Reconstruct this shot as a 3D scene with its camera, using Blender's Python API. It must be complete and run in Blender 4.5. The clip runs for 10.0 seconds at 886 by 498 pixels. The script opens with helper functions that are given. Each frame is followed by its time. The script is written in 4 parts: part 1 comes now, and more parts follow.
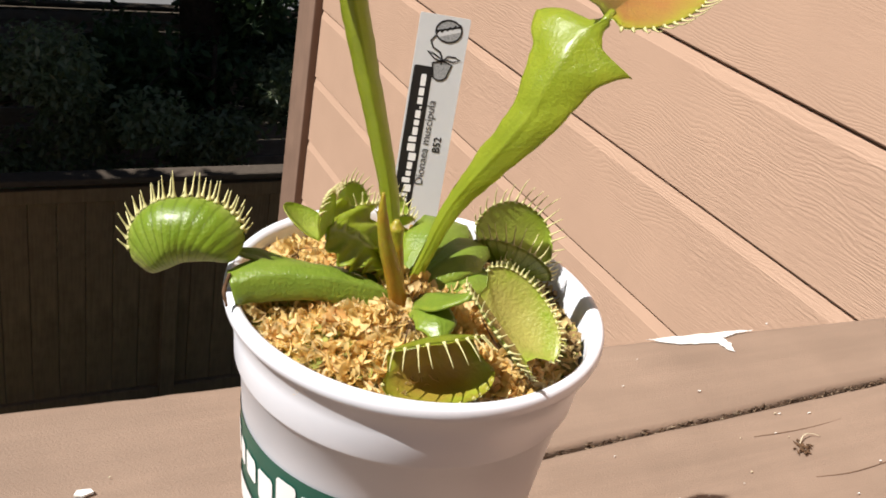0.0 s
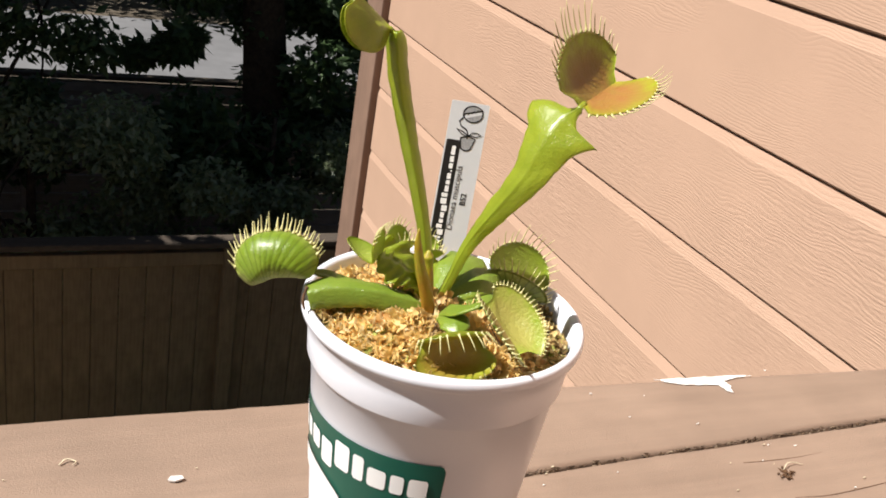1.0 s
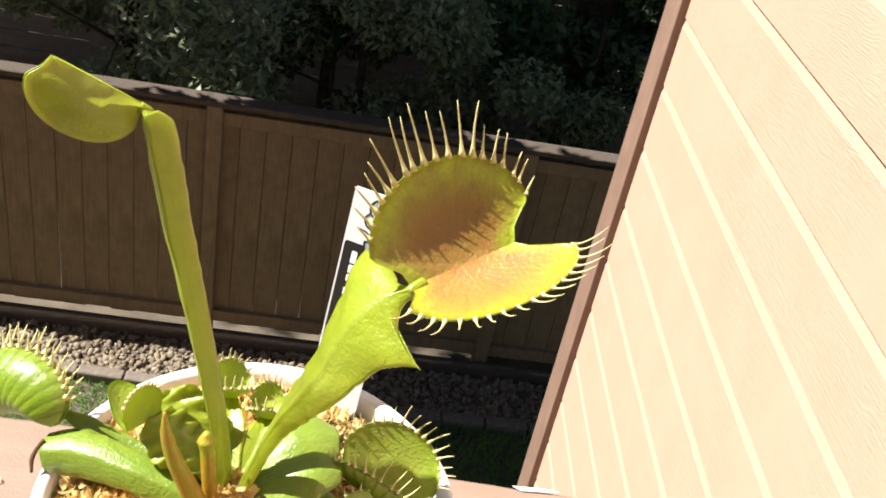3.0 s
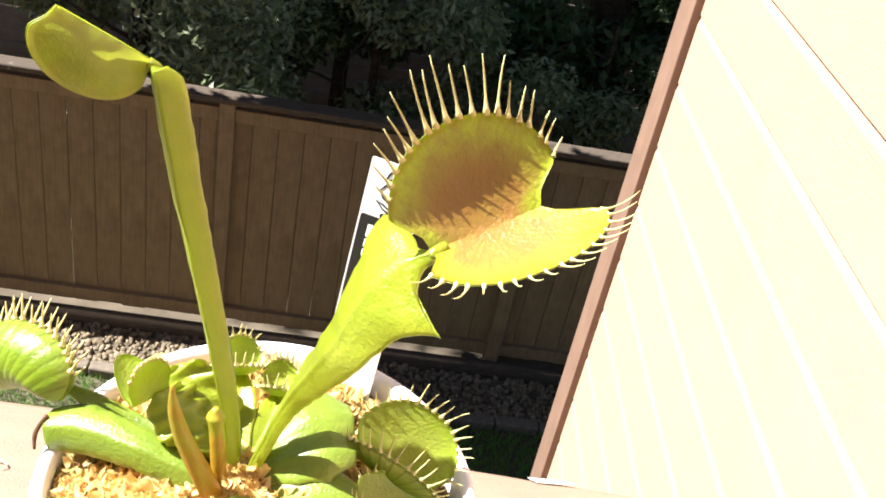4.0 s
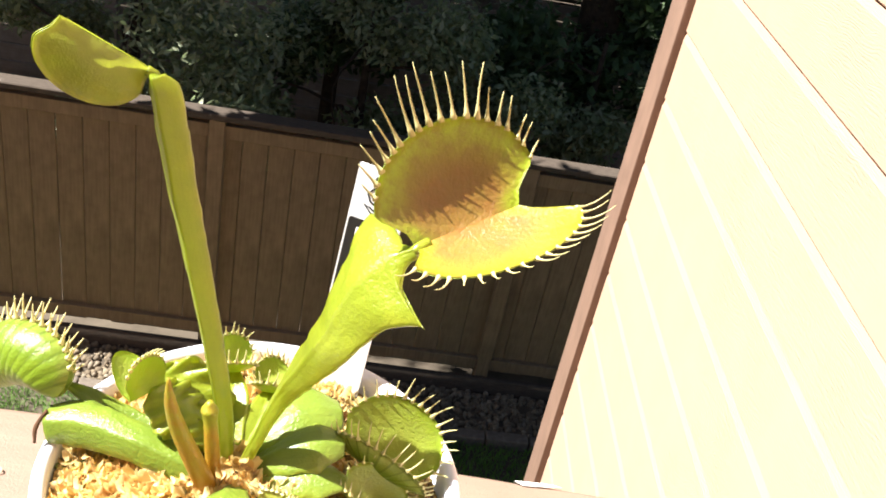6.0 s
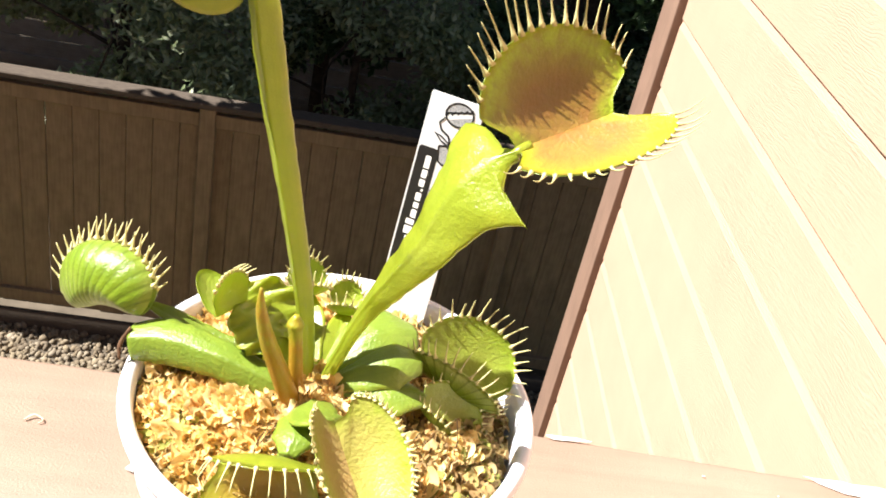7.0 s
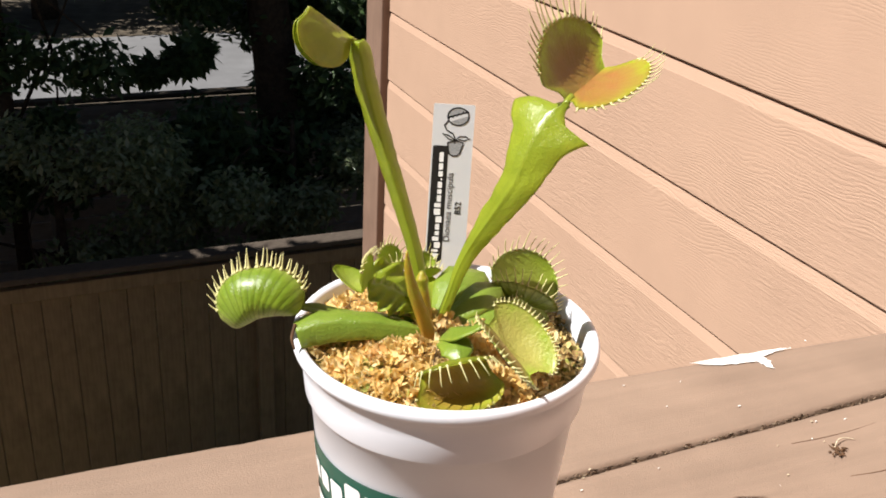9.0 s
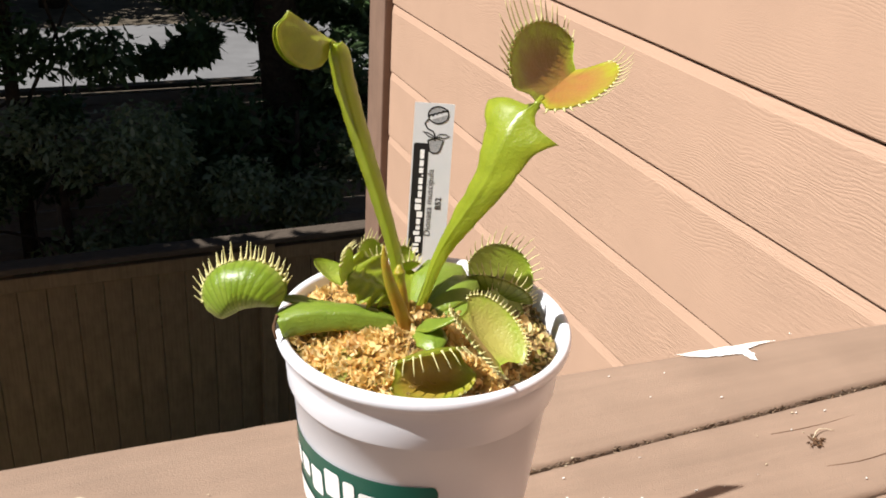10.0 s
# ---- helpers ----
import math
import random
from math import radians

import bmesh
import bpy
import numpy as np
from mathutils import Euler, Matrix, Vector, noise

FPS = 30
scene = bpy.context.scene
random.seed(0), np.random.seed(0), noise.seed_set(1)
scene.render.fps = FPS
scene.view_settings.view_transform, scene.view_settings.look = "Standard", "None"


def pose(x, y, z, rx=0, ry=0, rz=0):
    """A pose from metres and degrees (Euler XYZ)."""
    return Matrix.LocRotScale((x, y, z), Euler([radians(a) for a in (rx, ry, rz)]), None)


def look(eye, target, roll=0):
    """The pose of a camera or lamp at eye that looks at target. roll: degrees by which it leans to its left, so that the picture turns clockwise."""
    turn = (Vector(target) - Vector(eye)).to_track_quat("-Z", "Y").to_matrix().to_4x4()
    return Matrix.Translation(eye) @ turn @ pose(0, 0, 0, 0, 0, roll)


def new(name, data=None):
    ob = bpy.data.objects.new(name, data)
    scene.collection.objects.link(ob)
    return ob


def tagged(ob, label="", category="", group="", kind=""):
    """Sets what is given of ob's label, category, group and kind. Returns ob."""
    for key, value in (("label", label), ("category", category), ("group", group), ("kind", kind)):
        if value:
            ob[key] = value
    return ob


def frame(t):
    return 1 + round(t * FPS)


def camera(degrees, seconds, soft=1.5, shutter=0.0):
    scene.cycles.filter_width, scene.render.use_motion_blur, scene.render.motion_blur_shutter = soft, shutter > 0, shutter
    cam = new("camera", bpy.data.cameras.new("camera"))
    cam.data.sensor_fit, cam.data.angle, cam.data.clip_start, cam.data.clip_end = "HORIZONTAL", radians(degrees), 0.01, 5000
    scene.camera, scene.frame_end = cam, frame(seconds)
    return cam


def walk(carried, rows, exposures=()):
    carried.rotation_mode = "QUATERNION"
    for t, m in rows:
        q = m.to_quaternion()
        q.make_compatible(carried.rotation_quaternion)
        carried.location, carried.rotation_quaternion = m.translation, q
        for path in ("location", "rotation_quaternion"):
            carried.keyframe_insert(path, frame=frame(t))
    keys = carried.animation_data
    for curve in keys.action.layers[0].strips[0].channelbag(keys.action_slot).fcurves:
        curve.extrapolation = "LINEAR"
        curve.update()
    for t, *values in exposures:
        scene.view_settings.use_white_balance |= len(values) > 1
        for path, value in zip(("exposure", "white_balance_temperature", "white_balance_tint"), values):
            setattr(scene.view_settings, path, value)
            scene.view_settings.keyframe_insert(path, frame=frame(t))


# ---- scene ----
# ---- camera ----
cam = camera(49.31, 10.0, 1.8)
PATH = [
    (0, (-0.13354, -0.23588, 0.33628), (0.68553, 1.13818, -0.48900), 10.732),
    (0.5, (-0.15168, -0.29971, 0.35780), (0.58841, 1.15886, -0.39376), 9.833),
    (1, (-0.17152, -0.33208, 0.36929), (0.56860, 1.14220, -0.35093), 10.093),
    (1.5, (-0.16891, -0.33158, 0.37281), (0.56777, 1.14394, -0.34840), 10.129),
    (2, (-0.09755, -0.29308, 0.40332), (0.55996, 1.16062, -0.43002), 10.290),
    (2.2, (-0.05020, -0.26774, 0.43241), (0.47008, 1.18904, -0.48798), 10.957),
    (3.3, (0.01705, -0.19116, 0.39428), (0.18171, 1.31303, -0.58054), 11.812),
    (3.5, (0.01438, -0.19161, 0.39324), (0.17465, 1.31226, -0.58282), 11.720),
    (4, (0.01557, -0.19254, 0.39006), (0.18681, 1.31123, -0.58428), 11.832),
    (4.5, (0.01820, -0.19362, 0.38885), (0.19136, 1.31550, -0.57683), 11.605),
    (5, (0.02007, -0.19327, 0.39079), (0.20044, 1.32012, -0.56688), 11.705),
    (6.3, (0.01235, -0.21053, 0.39325), (0.20352, 1.30981, -0.55122), 12.080),
    (6.5, (0.00701, -0.21327, 0.39071), (0.20896, 1.30667, -0.55216), 12.287),
    (7, (-0.00715, -0.22122, 0.37377), (0.20436, 1.29189, -0.57794), 12.570),
    (7.5, (-0.04979, -0.25963, 0.36661), (0.24092, 1.27415, -0.52951), 8.522),
    (8, (-0.09552, -0.29042, 0.36518), (0.33583, 1.25212, -0.45610), 4.534),
    (8.5, (-0.13151, -0.29614, 0.37130), (0.48848, 1.20812, -0.39863), 3.778),
    (9, (-0.14442, -0.30769, 0.37100), (0.53886, 1.17724, -0.38273), 3.270),
    (9.5, (-0.14882, -0.32634, 0.37759), (0.53593, 1.15641, -0.37910), 3.295),
    (10, (-0.13924, -0.32354, 0.37916), (0.53273, 1.15817, -0.39091), 3.455),
]
EV, SKY, SUN = 0.90, 0.018, 4.8
EXPOSURES = [(0.0, -0.2), (0.5, -0.16), (1.0, -0.05), (1.6, -0.03), (2.2, 0.12), (3.3, 0.95), (4.4, 1.2), (5.2, 1.2), (6.4, 1.0), (7.0, 0.93), (7.5, 0.65), (8.0, 0.35), (8.6, 0.08), (9.4, 0.0), (10.0, 0.0)]
walk(cam, [(t, look(eye, target, roll)) for t, eye, target, roll in PATH], [(t, e + EV) for t, e in EXPOSURES])

# ---- sky and sun ----
SUN_TO = Vector((-0.2025, 0.0212, 0.2514)).normalized()
world = bpy.data.worlds.new("sky")
scene.world = world
world.use_nodes = True
wn = world.node_tree.nodes
sky = wn.new("ShaderNodeTexSky")
sky.sky_type = "NISHITA"
sky.sun_disc = False
sky.sun_elevation = math.asin(SUN_TO.z)
sky.sun_rotation = math.atan2(SUN_TO.x, SUN_TO.y)
wn["Background"].inputs[1].default_value = SKY
world.node_tree.links.new(sky.outputs[0], wn["Background"].inputs[0])
sun = new("sun", bpy.data.lights.new("sun", "SUN"))
sun.data.energy, sun.data.angle, sun.data.color = SUN, radians(0.53), (1.0, 0.96, 0.905)
sun.matrix_world = look(SUN_TO * 20, (0, 0, 0))


# ---- materials ----
def material(name, rough=0.6, spec=0.5):
    m = bpy.data.materials.new(name)
    m.use_nodes = True
    b = m.node_tree.nodes["Principled BSDF"]
    b.inputs["Roughness"].default_value = rough
    b.inputs["Specular IOR Level"].default_value = spec
    return m, m.node_tree, b


def nd(tree, kind, **kw):
    n = tree.nodes.new("ShaderNode" + kind)
    for k, v in kw.items():
        n.inputs[k].default_value = v
    return n


def coords(tree, scale=(1, 1, 1), rot=(0, 0, 0)):
    t = tree.nodes.new("ShaderNodeTexCoord")
    m = nd(tree, "Mapping", Scale=scale, Rotation=rot)
    tree.links.new(t.outputs["Object"], m.inputs["Vector"])
    return m.outputs["Vector"]


def fractal(tree, vec, scale, detail=6.0, rough=0.6):
    n = nd(tree, "TexNoise", Scale=scale, Detail=detail, Roughness=rough)
    tree.links.new(vec, n.inputs["Vector"])
    return n.outputs["Fac"]


def ramp(tree, fac, stops):
    r = tree.nodes.new("ShaderNodeValToRGB")
    els = r.color_ramp.elements
    while len(els) < len(stops):
        els.new(0.5)
    for e, (p, c) in zip(els, stops):
        e.position, e.color = p, (*c, 1)
    tree.links.new(fac, r.inputs[0])
    return r.outputs[0]


def mix(tree, fac, a, b, mode="MIX"):
    n = tree.nodes.new("ShaderNodeMix")
    n.data_type, n.blend_type = "RGBA", mode
    for sock, v in ((n.inputs["Factor"], fac), (n.inputs["A"], a), (n.inputs["B"], b)):
        if isinstance(v, (int, float)):
            sock.default_value = v
        elif isinstance(v, tuple):
            sock.default_value = (*v, 1)
        else:
            tree.links.new(v, sock)
    return n.outputs["Result"]


def bump(tree, b, height, strength, distance):
    n = nd(tree, "Bump", Strength=strength, Distance=distance)
    tree.links.new(height, n.inputs["Height"])
    tree.links.new(n.outputs[0], b.inputs["Normal"])


def painted_wood(name, base, grain_axis, rough=0.6, relief=0.0012, grain=1.0, cross=60.0, pits=0.3, long=14.0):
    """Paint over rough-sawn wood: streaks along one axis, blotches and worn specks."""
    m, t, b = material(name, rough, 0.35)
    stretch = [cross, cross, cross]
    stretch[grain_axis] = cross / long
    v = coords(t, tuple(stretch))
    warp = nd(t, "TexNoise", Scale=0.35, Detail=2.0)
    t.links.new(v, warp.inputs["Vector"])
    add = t.nodes.new("ShaderNodeVectorMath")
    add.operation = "MULTIPLY_ADD"
    t.links.new(warp.outputs["Color"], add.inputs[0])
    add.inputs[1].default_value = (1.6, 1.6, 1.6)
    t.links.new(v, add.inputs[2])
    streak = fractal(t, add.outputs[0], 1.0, 5.0, 0.65)
    blotch = fractal(t, coords(t), 9.0, 4.0, 0.6)
    fine = fractal(t, coords(t), 700.0, 3.0, 0.7)
    dark = tuple(c * (1 - 0.16 * grain) for c in base)
    lite = tuple(min(1, c * (1 + 0.12 * grain)) for c in base)
    col = ramp(t, blotch, [(0.3, dark), (0.7, lite)])
    col = mix(t, 0.28 * grain, col, ramp(t, streak, [(0.35, tuple(c * 0.72 for c in base)), (0.6, lite)]))
    t.links.new(col, b.inputs["Base Color"])
    h = mix(t, pits, streak, fine)
    bump(t, b, h, 0.6, relief)
    return m


def sawn_siding(name, base):
    """Satin paint over rough-sawn boards: wavy embossed grain along y in patches, fine tooth between."""
    m, t, b = material(name, 0.6, 0.35)
    warp = fractal(t, coords(t, (1.0, 0.35, 1.0)), 9.0, 3.0, 0.5)
    fine_warp = fractal(t, coords(t, (1.0, 0.25, 1.0)), 55.0, 3.0, 0.6)
    sep = t.nodes.new("ShaderNodeSeparateXYZ")
    t.links.new(coords(t), sep.inputs[0])

    def math_node(op, a, b2):
        n = t.nodes.new("ShaderNodeMath")
        n.operation = op
        for sock, v in zip(n.inputs, (a, b2)):
            if isinstance(v, (int, float)):
                sock.default_value = v
            else:
                t.links.new(v, sock)
        return n.outputs[0]
    ph = math_node("ADD", math_node("MULTIPLY", sep.outputs[2], 560.0), math_node("ADD", math_node("MULTIPLY", warp, 62.0), math_node("MULTIPLY", fine_warp, 7.0)))
    ridge = math_node("ABSOLUTE", math_node("SINE", ph, 0.0), 0.0)
    patch = mixfac(t, fractal(t, coords(t, (1.0, 0.5, 1.0)), 6.5, 2.0, 0.5), 0.40, 0.62, 1.0)
    saw = fractal(t, coords(t, (1.0, 0.09, 1.0)), 190.0, 5.0, 0.68)
    tooth = fractal(t, coords(t), 900.0, 2.0, 0.6)
    h = math_node("ADD", math_node("MULTIPLY", math_node("MULTIPLY", ridge, patch), 0.22), math_node("ADD", math_node("MULTIPLY", math_node("MULTIPLY", saw, mixfac(t, fractal(t, coords(t, (1.0, 0.6, 1.0)), 3.2, 2.0, 0.5), 0.38, 0.60, 1.3)), 1.0), math_node("MULTIPLY", tooth, 0.12)))
    blotch = fractal(t, coords(t), 7.0, 4.0, 0.6)
    col = ramp(t, blotch, [(0.3, tuple(c * 0.965 for c in base)), (0.7, tuple(c * 1.03 for c in base))])
    scuff = fractal(t, coords(t, (1.0, 0.4, 1.0)), 60.0, 5.0, 0.7)
    col = mix(t, mixfac(t, scuff, 0.72, 0.80, 0.35), col, tuple(c * 0.7 for c in base))
    t.links.new(col, b.inputs["Base Color"])
    bump(t, b, h, 0.75, 0.0018)
    return m


def leaf_material(name, main, vein, edge, rough=0.27, trans=0.35, streaks=60.0, vein_depth=0.12, coat=0.35):
    """Fleshy leaf: waxy skin over a body that lets light through; the 'tint' attribute runs from the middle (0) to the margin (1)."""
    m, t, b = material(name, rough, 0.5)
    at = t.nodes.new("ShaderNodeAttribute")
    at.attribute_name = "tint"
    sep = t.nodes.new("ShaderNodeSeparateColor")
    t.links.new(at.outputs["Color"], sep.inputs[0])
    blot = fractal(t, coords(t), 160.0, 5.0, 0.65)
    fine = fractal(t, coords(t), 900.0, 3.0, 0.6)
    col = mix(t, sep.outputs[0], main, edge)
    col = mix(t, mixfac(t, blot, 0.38, 0.62, 0.75), col, vein)
    line = nd(t, "TexWave", Scale=1.0, Distortion=0.6, Detail=2.0)
    line.inputs["Detail Scale"].default_value = 2.0
    comb = t.nodes.new("ShaderNodeCombineXYZ")
    mul = t.nodes.new("ShaderNodeMath")
    mul.operation, mul.inputs[1].default_value = "MULTIPLY", streaks / 40.0
    t.links.new(sep.outputs[1], mul.inputs[0])
    t.links.new(mul.outputs[0], comb.inputs[0])
    t.links.new(comb.outputs[0], line.inputs["Vector"])
    col = mix(t, mixfac(t, line.outputs["Fac"], 0.82, 0.99, vein_depth), col, tuple(c * 0.55 for c in main))
    t.links.new(col, b.inputs["Base Color"])
    b.inputs["Coat Weight"].default_value = coat
    b.inputs["Coat Roughness"].default_value = 0.30
    bump(t, b, mix(t, 1 - 0.4 * vein_depth, line.outputs["Fac"], fine), 0.5, 0.0009)
    tr = t.nodes.new("ShaderNodeBsdfTranslucent")
    t.links.new(mix(t, 0.5, col, tuple(min(1.0, c * 1.5) for c in edge)), tr.inputs["Color"])
    ms = t.nodes.new("ShaderNodeMixShader")
    ms.inputs[0].default_value = trans
    t.links.new(b.outputs[0], ms.inputs[1])
    t.links.new(tr.outputs[0], ms.inputs[2])
    t.links.new(ms.outputs[0], t.nodes["Material Output"].inputs["Surface"])
    return m


def mixfac(tree, fac, lo, hi, top):
    n = nd(tree, "MapRange")
    n.inputs["From Min"].default_value, n.inputs["From Max"].default_value = lo, hi
    n.inputs["To Min"].default_value, n.inputs["To Max"].default_value = 0.0, top
    tree.links.new(fac, n.inputs["Value"])
    return n.outputs[0]


def plain(name, base, rough=0.5, spec=0.5, vary=0.12, scale=30.0, relief=0.0, metal=0.0):
    m, t, b = material(name, rough, spec)
    f = fractal(t, coords(t), scale, 5.0, 0.6)
    t.links.new(ramp(t, f, [(0.3, tuple(c * (1 - vary) for c in base)), (0.7, tuple(min(1, c * (1 + vary)) for c in base))]), b.inputs["Base Color"])
    b.inputs["Metallic"].default_value = metal
    if relief:
        bump(t, b, f, 0.6, relief)
    return m


def by_piece(name, colours, rough=0.8, trans=0.0, spec=0.3, dirt=0.35):
    """Loose stuff: every joined piece takes its own colour from a ramp."""
    m, t, b = material(name, rough, spec)
    g = t.nodes.new("ShaderNodeNewGeometry")
    n = len(colours)
    col = ramp(t, g.outputs["Random Per Island"], [(i / (n - 1), c) for i, c in enumerate(colours)])
    f = fractal(t, coords(t), 400.0, 3.0)
    col = mix(t, mixfac(t, f, 0.3, 0.7, dirt), col, tuple(c * 0.5 for c in colours[n // 2]))
    t.links.new(col, b.inputs["Base Color"])
    if trans:
        tr = t.nodes.new("ShaderNodeBsdfTranslucent")
        t.links.new(col, tr.inputs["Color"])
        ms = t.nodes.new("ShaderNodeMixShader")
        ms.inputs[0].default_value = trans
        t.links.new(b.outputs[0], ms.inputs[1])
        t.links.new(tr.outputs[0], ms.inputs[2])
        t.links.new(ms.outputs[0], t.nodes["Material Output"].inputs["Surface"])
    return m


RAIL = painted_wood("brown_rail_paint", (0.262, 0.186, 0.139), 0, 0.55, 0.0016, 1.1, 70.0, 0.5)
SIDING = sawn_siding("peach_siding_paint", (0.435, 0.286, 0.206))
TRIM = painted_wood("brown_trim_paint", (0.205, 0.130, 0.095), 2, 0.55, 0.0012)
FENCE = painted_wood("brown_fence_paint", (0.212, 0.149, 0.087), 2, 0.8, 0.004, 1.6)
FENCE_FAR = painted_wood("grey_fence_paint", (0.30, 0.255, 0.225), 0, 0.85, 0.004, 1.4)
# Tone of the unseen deck, kept dark so that little light bounces up.
DECKING = painted_wood("dark_unseen_deck", (0.055, 0.045, 0.038), 0, 0.8, 0.002)
def weathered_shaded_cap():
    m, t, b = material("weathered_shaded_cap", 0.9, 0.2)
    f = fractal(t, coords(t), 5.0, 6.0, 0.7)
    g = fractal(t, coords(t, (1, 4, 4)), 22.0, 5.0, 0.7)
    # Dark base has tree shade put into it; pale flecks are lichen and flaked paint.
    col = ramp(t, g, [(0.3, (0.055, 0.042, 0.034)), (0.7, (0.10, 0.08, 0.062))])
    t.links.new(mix(t, mixfac(t, f, 0.65, 0.70, 1.0), col, (0.22, 0.19, 0.165)), b.inputs["Base Color"])
    bump(t, b, g, 0.6, 0.004)
    return m


CAP = weathered_shaded_cap()
RAW = plain("bare_split_wood", (0.20, 0.11, 0.06), 0.9, 0.2, 0.5, 400.0, 0.001)
CHIP = plain("white_primer", (0.80, 0.79, 0.77), 0.6, 0.4, 0.08, 120.0)
POT = plain("white_plastic", (0.775, 0.795, 0.865), 0.30, 0.5, 0.02, 40.0)
GREEN_INK = plain("green_ink", (0.005, 0.085, 0.058), 0.35, 0.5, 0.1, 60.0)
WHITE_INK = plain("white_ink", (0.82, 0.83, 0.83), 0.35, 0.5, 0.02)
TAG = plain("tag_plastic", (0.60, 0.62, 0.64), 0.35, 0.5, 0.03, 60.0)
BLACK = plain("black_ink", (0.012, 0.012, 0.013), 0.4, 0.5, 0.1)
GREY_INK = plain("grey_ink", (0.07, 0.07, 0.075), 0.4, 0.5, 0.1)
HALFTONE = plain("halftone_ink", (0.30, 0.31, 0.32), 0.45, 0.4, 0.5, 2500.0)
LEAF = leaf_material("petiole_green", (0.36, 0.44, 0.036), (0.31, 0.40, 0.032), (0.47, 0.51, 0.050), trans=0.48, vein_depth=0.08, coat=1.0)
LEAF_LOW = leaf_material("low_leaf_green", (0.215, 0.305, 0.036), (0.17, 0.26, 0.030), (0.30, 0.37, 0.040), 0.3, 0.25)
LOBE_OUT = leaf_material("trap_outside", (0.20, 0.30, 0.018), (0.16, 0.26, 0.016), (0.40, 0.45, 0.11), 0.34, 0.3, 150.0, 0.75)
# Two copies for the big trap: shade and sunlight put into their colours.
LOBE_RED_SHADED = leaf_material("trap_inside_red_shaded", (0.24, 0.115, 0.024), (0.22, 0.14, 0.024), (0.36, 0.52, 0.02), 0.38, 0.28, 170.0, 0.12)
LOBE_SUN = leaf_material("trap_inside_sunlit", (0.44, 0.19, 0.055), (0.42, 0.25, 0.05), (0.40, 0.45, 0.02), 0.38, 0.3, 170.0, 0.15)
LOBE_PALE = leaf_material("trap_inside_pale", (0.50, 0.46, 0.11), (0.48, 0.46, 0.11), (0.33, 0.45, 0.03), 0.4, 0.3, 120.0, 0.04)
LOBE_BLUSH = leaf_material("trap_inside_blush", (0.38, 0.24, 0.09), (0.38, 0.30, 0.09), (0.30, 0.40, 0.03), 0.4, 0.3, 120.0, 0.05)
LOBE_GREEN = leaf_material("trap_inside_green", (0.37, 0.42, 0.065), (0.33, 0.41, 0.06), (0.31, 0.43, 0.03), 0.4, 0.32, 120.0, 0.05)
LOBE_ORANGE = leaf_material("trap_inside_orange", (0.42, 0.25, 0.045), (0.38, 0.27, 0.04), (0.33, 0.40, 0.03), 0.4, 0.3, 120.0)
CILIA = plain("cilia", (0.55, 0.52, 0.24), 0.45, 0.4, 0.15, 200.0)
BUD = leaf_material("bud_orange", (0.46, 0.16, 0.014), (0.40, 0.20, 0.016), (0.31, 0.39, 0.026), 0.42, 0.2)
MOSS_BED = plain("moss_bed", (0.62, 0.45, 0.19), 0.95, 0.1, 0.6, 260.0, 0.003)
MOSS = by_piece("dry_sphagnum", [(0.80, 0.60, 0.24), (0.88, 0.70, 0.32), (0.72, 0.47, 0.15), (0.86, 0.67, 0.30), (0.92, 0.79, 0.46), (0.66, 0.38, 0.13)], 0.8, 0.42, 0.25, 0.03)
MOSS_DARK = by_piece("dark_sphagnum", [(0.34, 0.22, 0.09), (0.50, 0.34, 0.15), (0.22, 0.14, 0.06), (0.40, 0.34, 0.12), (0.62, 0.47, 0.24)], 0.85, 0.25)
MOSS_GREEN = by_piece("green_sphagnum", [(0.30, 0.33, 0.06), (0.40, 0.40, 0.10), (0.22, 0.26, 0.05)], 0.85, 0.2)
DRY = plain("dry_brown", (0.10, 0.055, 0.03), 0.9, 0.2, 0.4, 300.0)
GRASS = by_piece("lawn_grass", [(0.10, 0.23, 0.03), (0.14, 0.30, 0.045), (0.18, 0.34, 0.06), (0.08, 0.18, 0.03)], 0.7, 0.3)
SOIL = plain("ground_soil", (0.10, 0.082, 0.062), 0.95, 0.1, 0.35, 3.0, 0.02)
GRAVEL = by_piece("river_gravel", [(0.17, 0.13, 0.085), (0.26, 0.21, 0.14), (0.12, 0.09, 0.06), (0.32, 0.27, 0.20)], 0.85)
STONE = plain("edging_concrete", (0.15, 0.125, 0.10), 0.9, 0.2, 0.25, 25.0, 0.004)
ROAD = plain("pale_concrete", (0.15, 0.15, 0.155), 0.9, 0.2, 0.12, 2.0, 0.004)
BARK = plain("bark", (0.055, 0.042, 0.032), 0.95, 0.1, 0.45, 20.0, 0.02)
# Leaf tones carry light: trees dimmed for shade, shrubs brightened with sunlit glints.
FOLIAGE = by_piece("tree_leaves", [(0.045, 0.09, 0.028), (0.065, 0.12, 0.04), (0.10, 0.16, 0.06), (0.04, 0.075, 0.026)], 0.45, 0.25, 0.5)
SHRUB = by_piece("shrub_leaves", [(0.17, 0.23, 0.09), (0.27, 0.34, 0.17), (0.40, 0.44, 0.28), (0.14, 0.19, 0.06)], 0.35, 0.25, 0.5)


# ---- mesh helpers ----
def mesh_object(name, bm, mats, parent=None, smooth=True):
    me = bpy.data.meshes.new(name)
    bm.to_mesh(me)
    bm.free()
    for m in mats if isinstance(mats, (list, tuple)) else [mats]:
        me.materials.append(m)
    if smooth:
        me.shade_smooth()
    ob = new(name, me)
    if parent:
        ob.parent = parent
    return ob


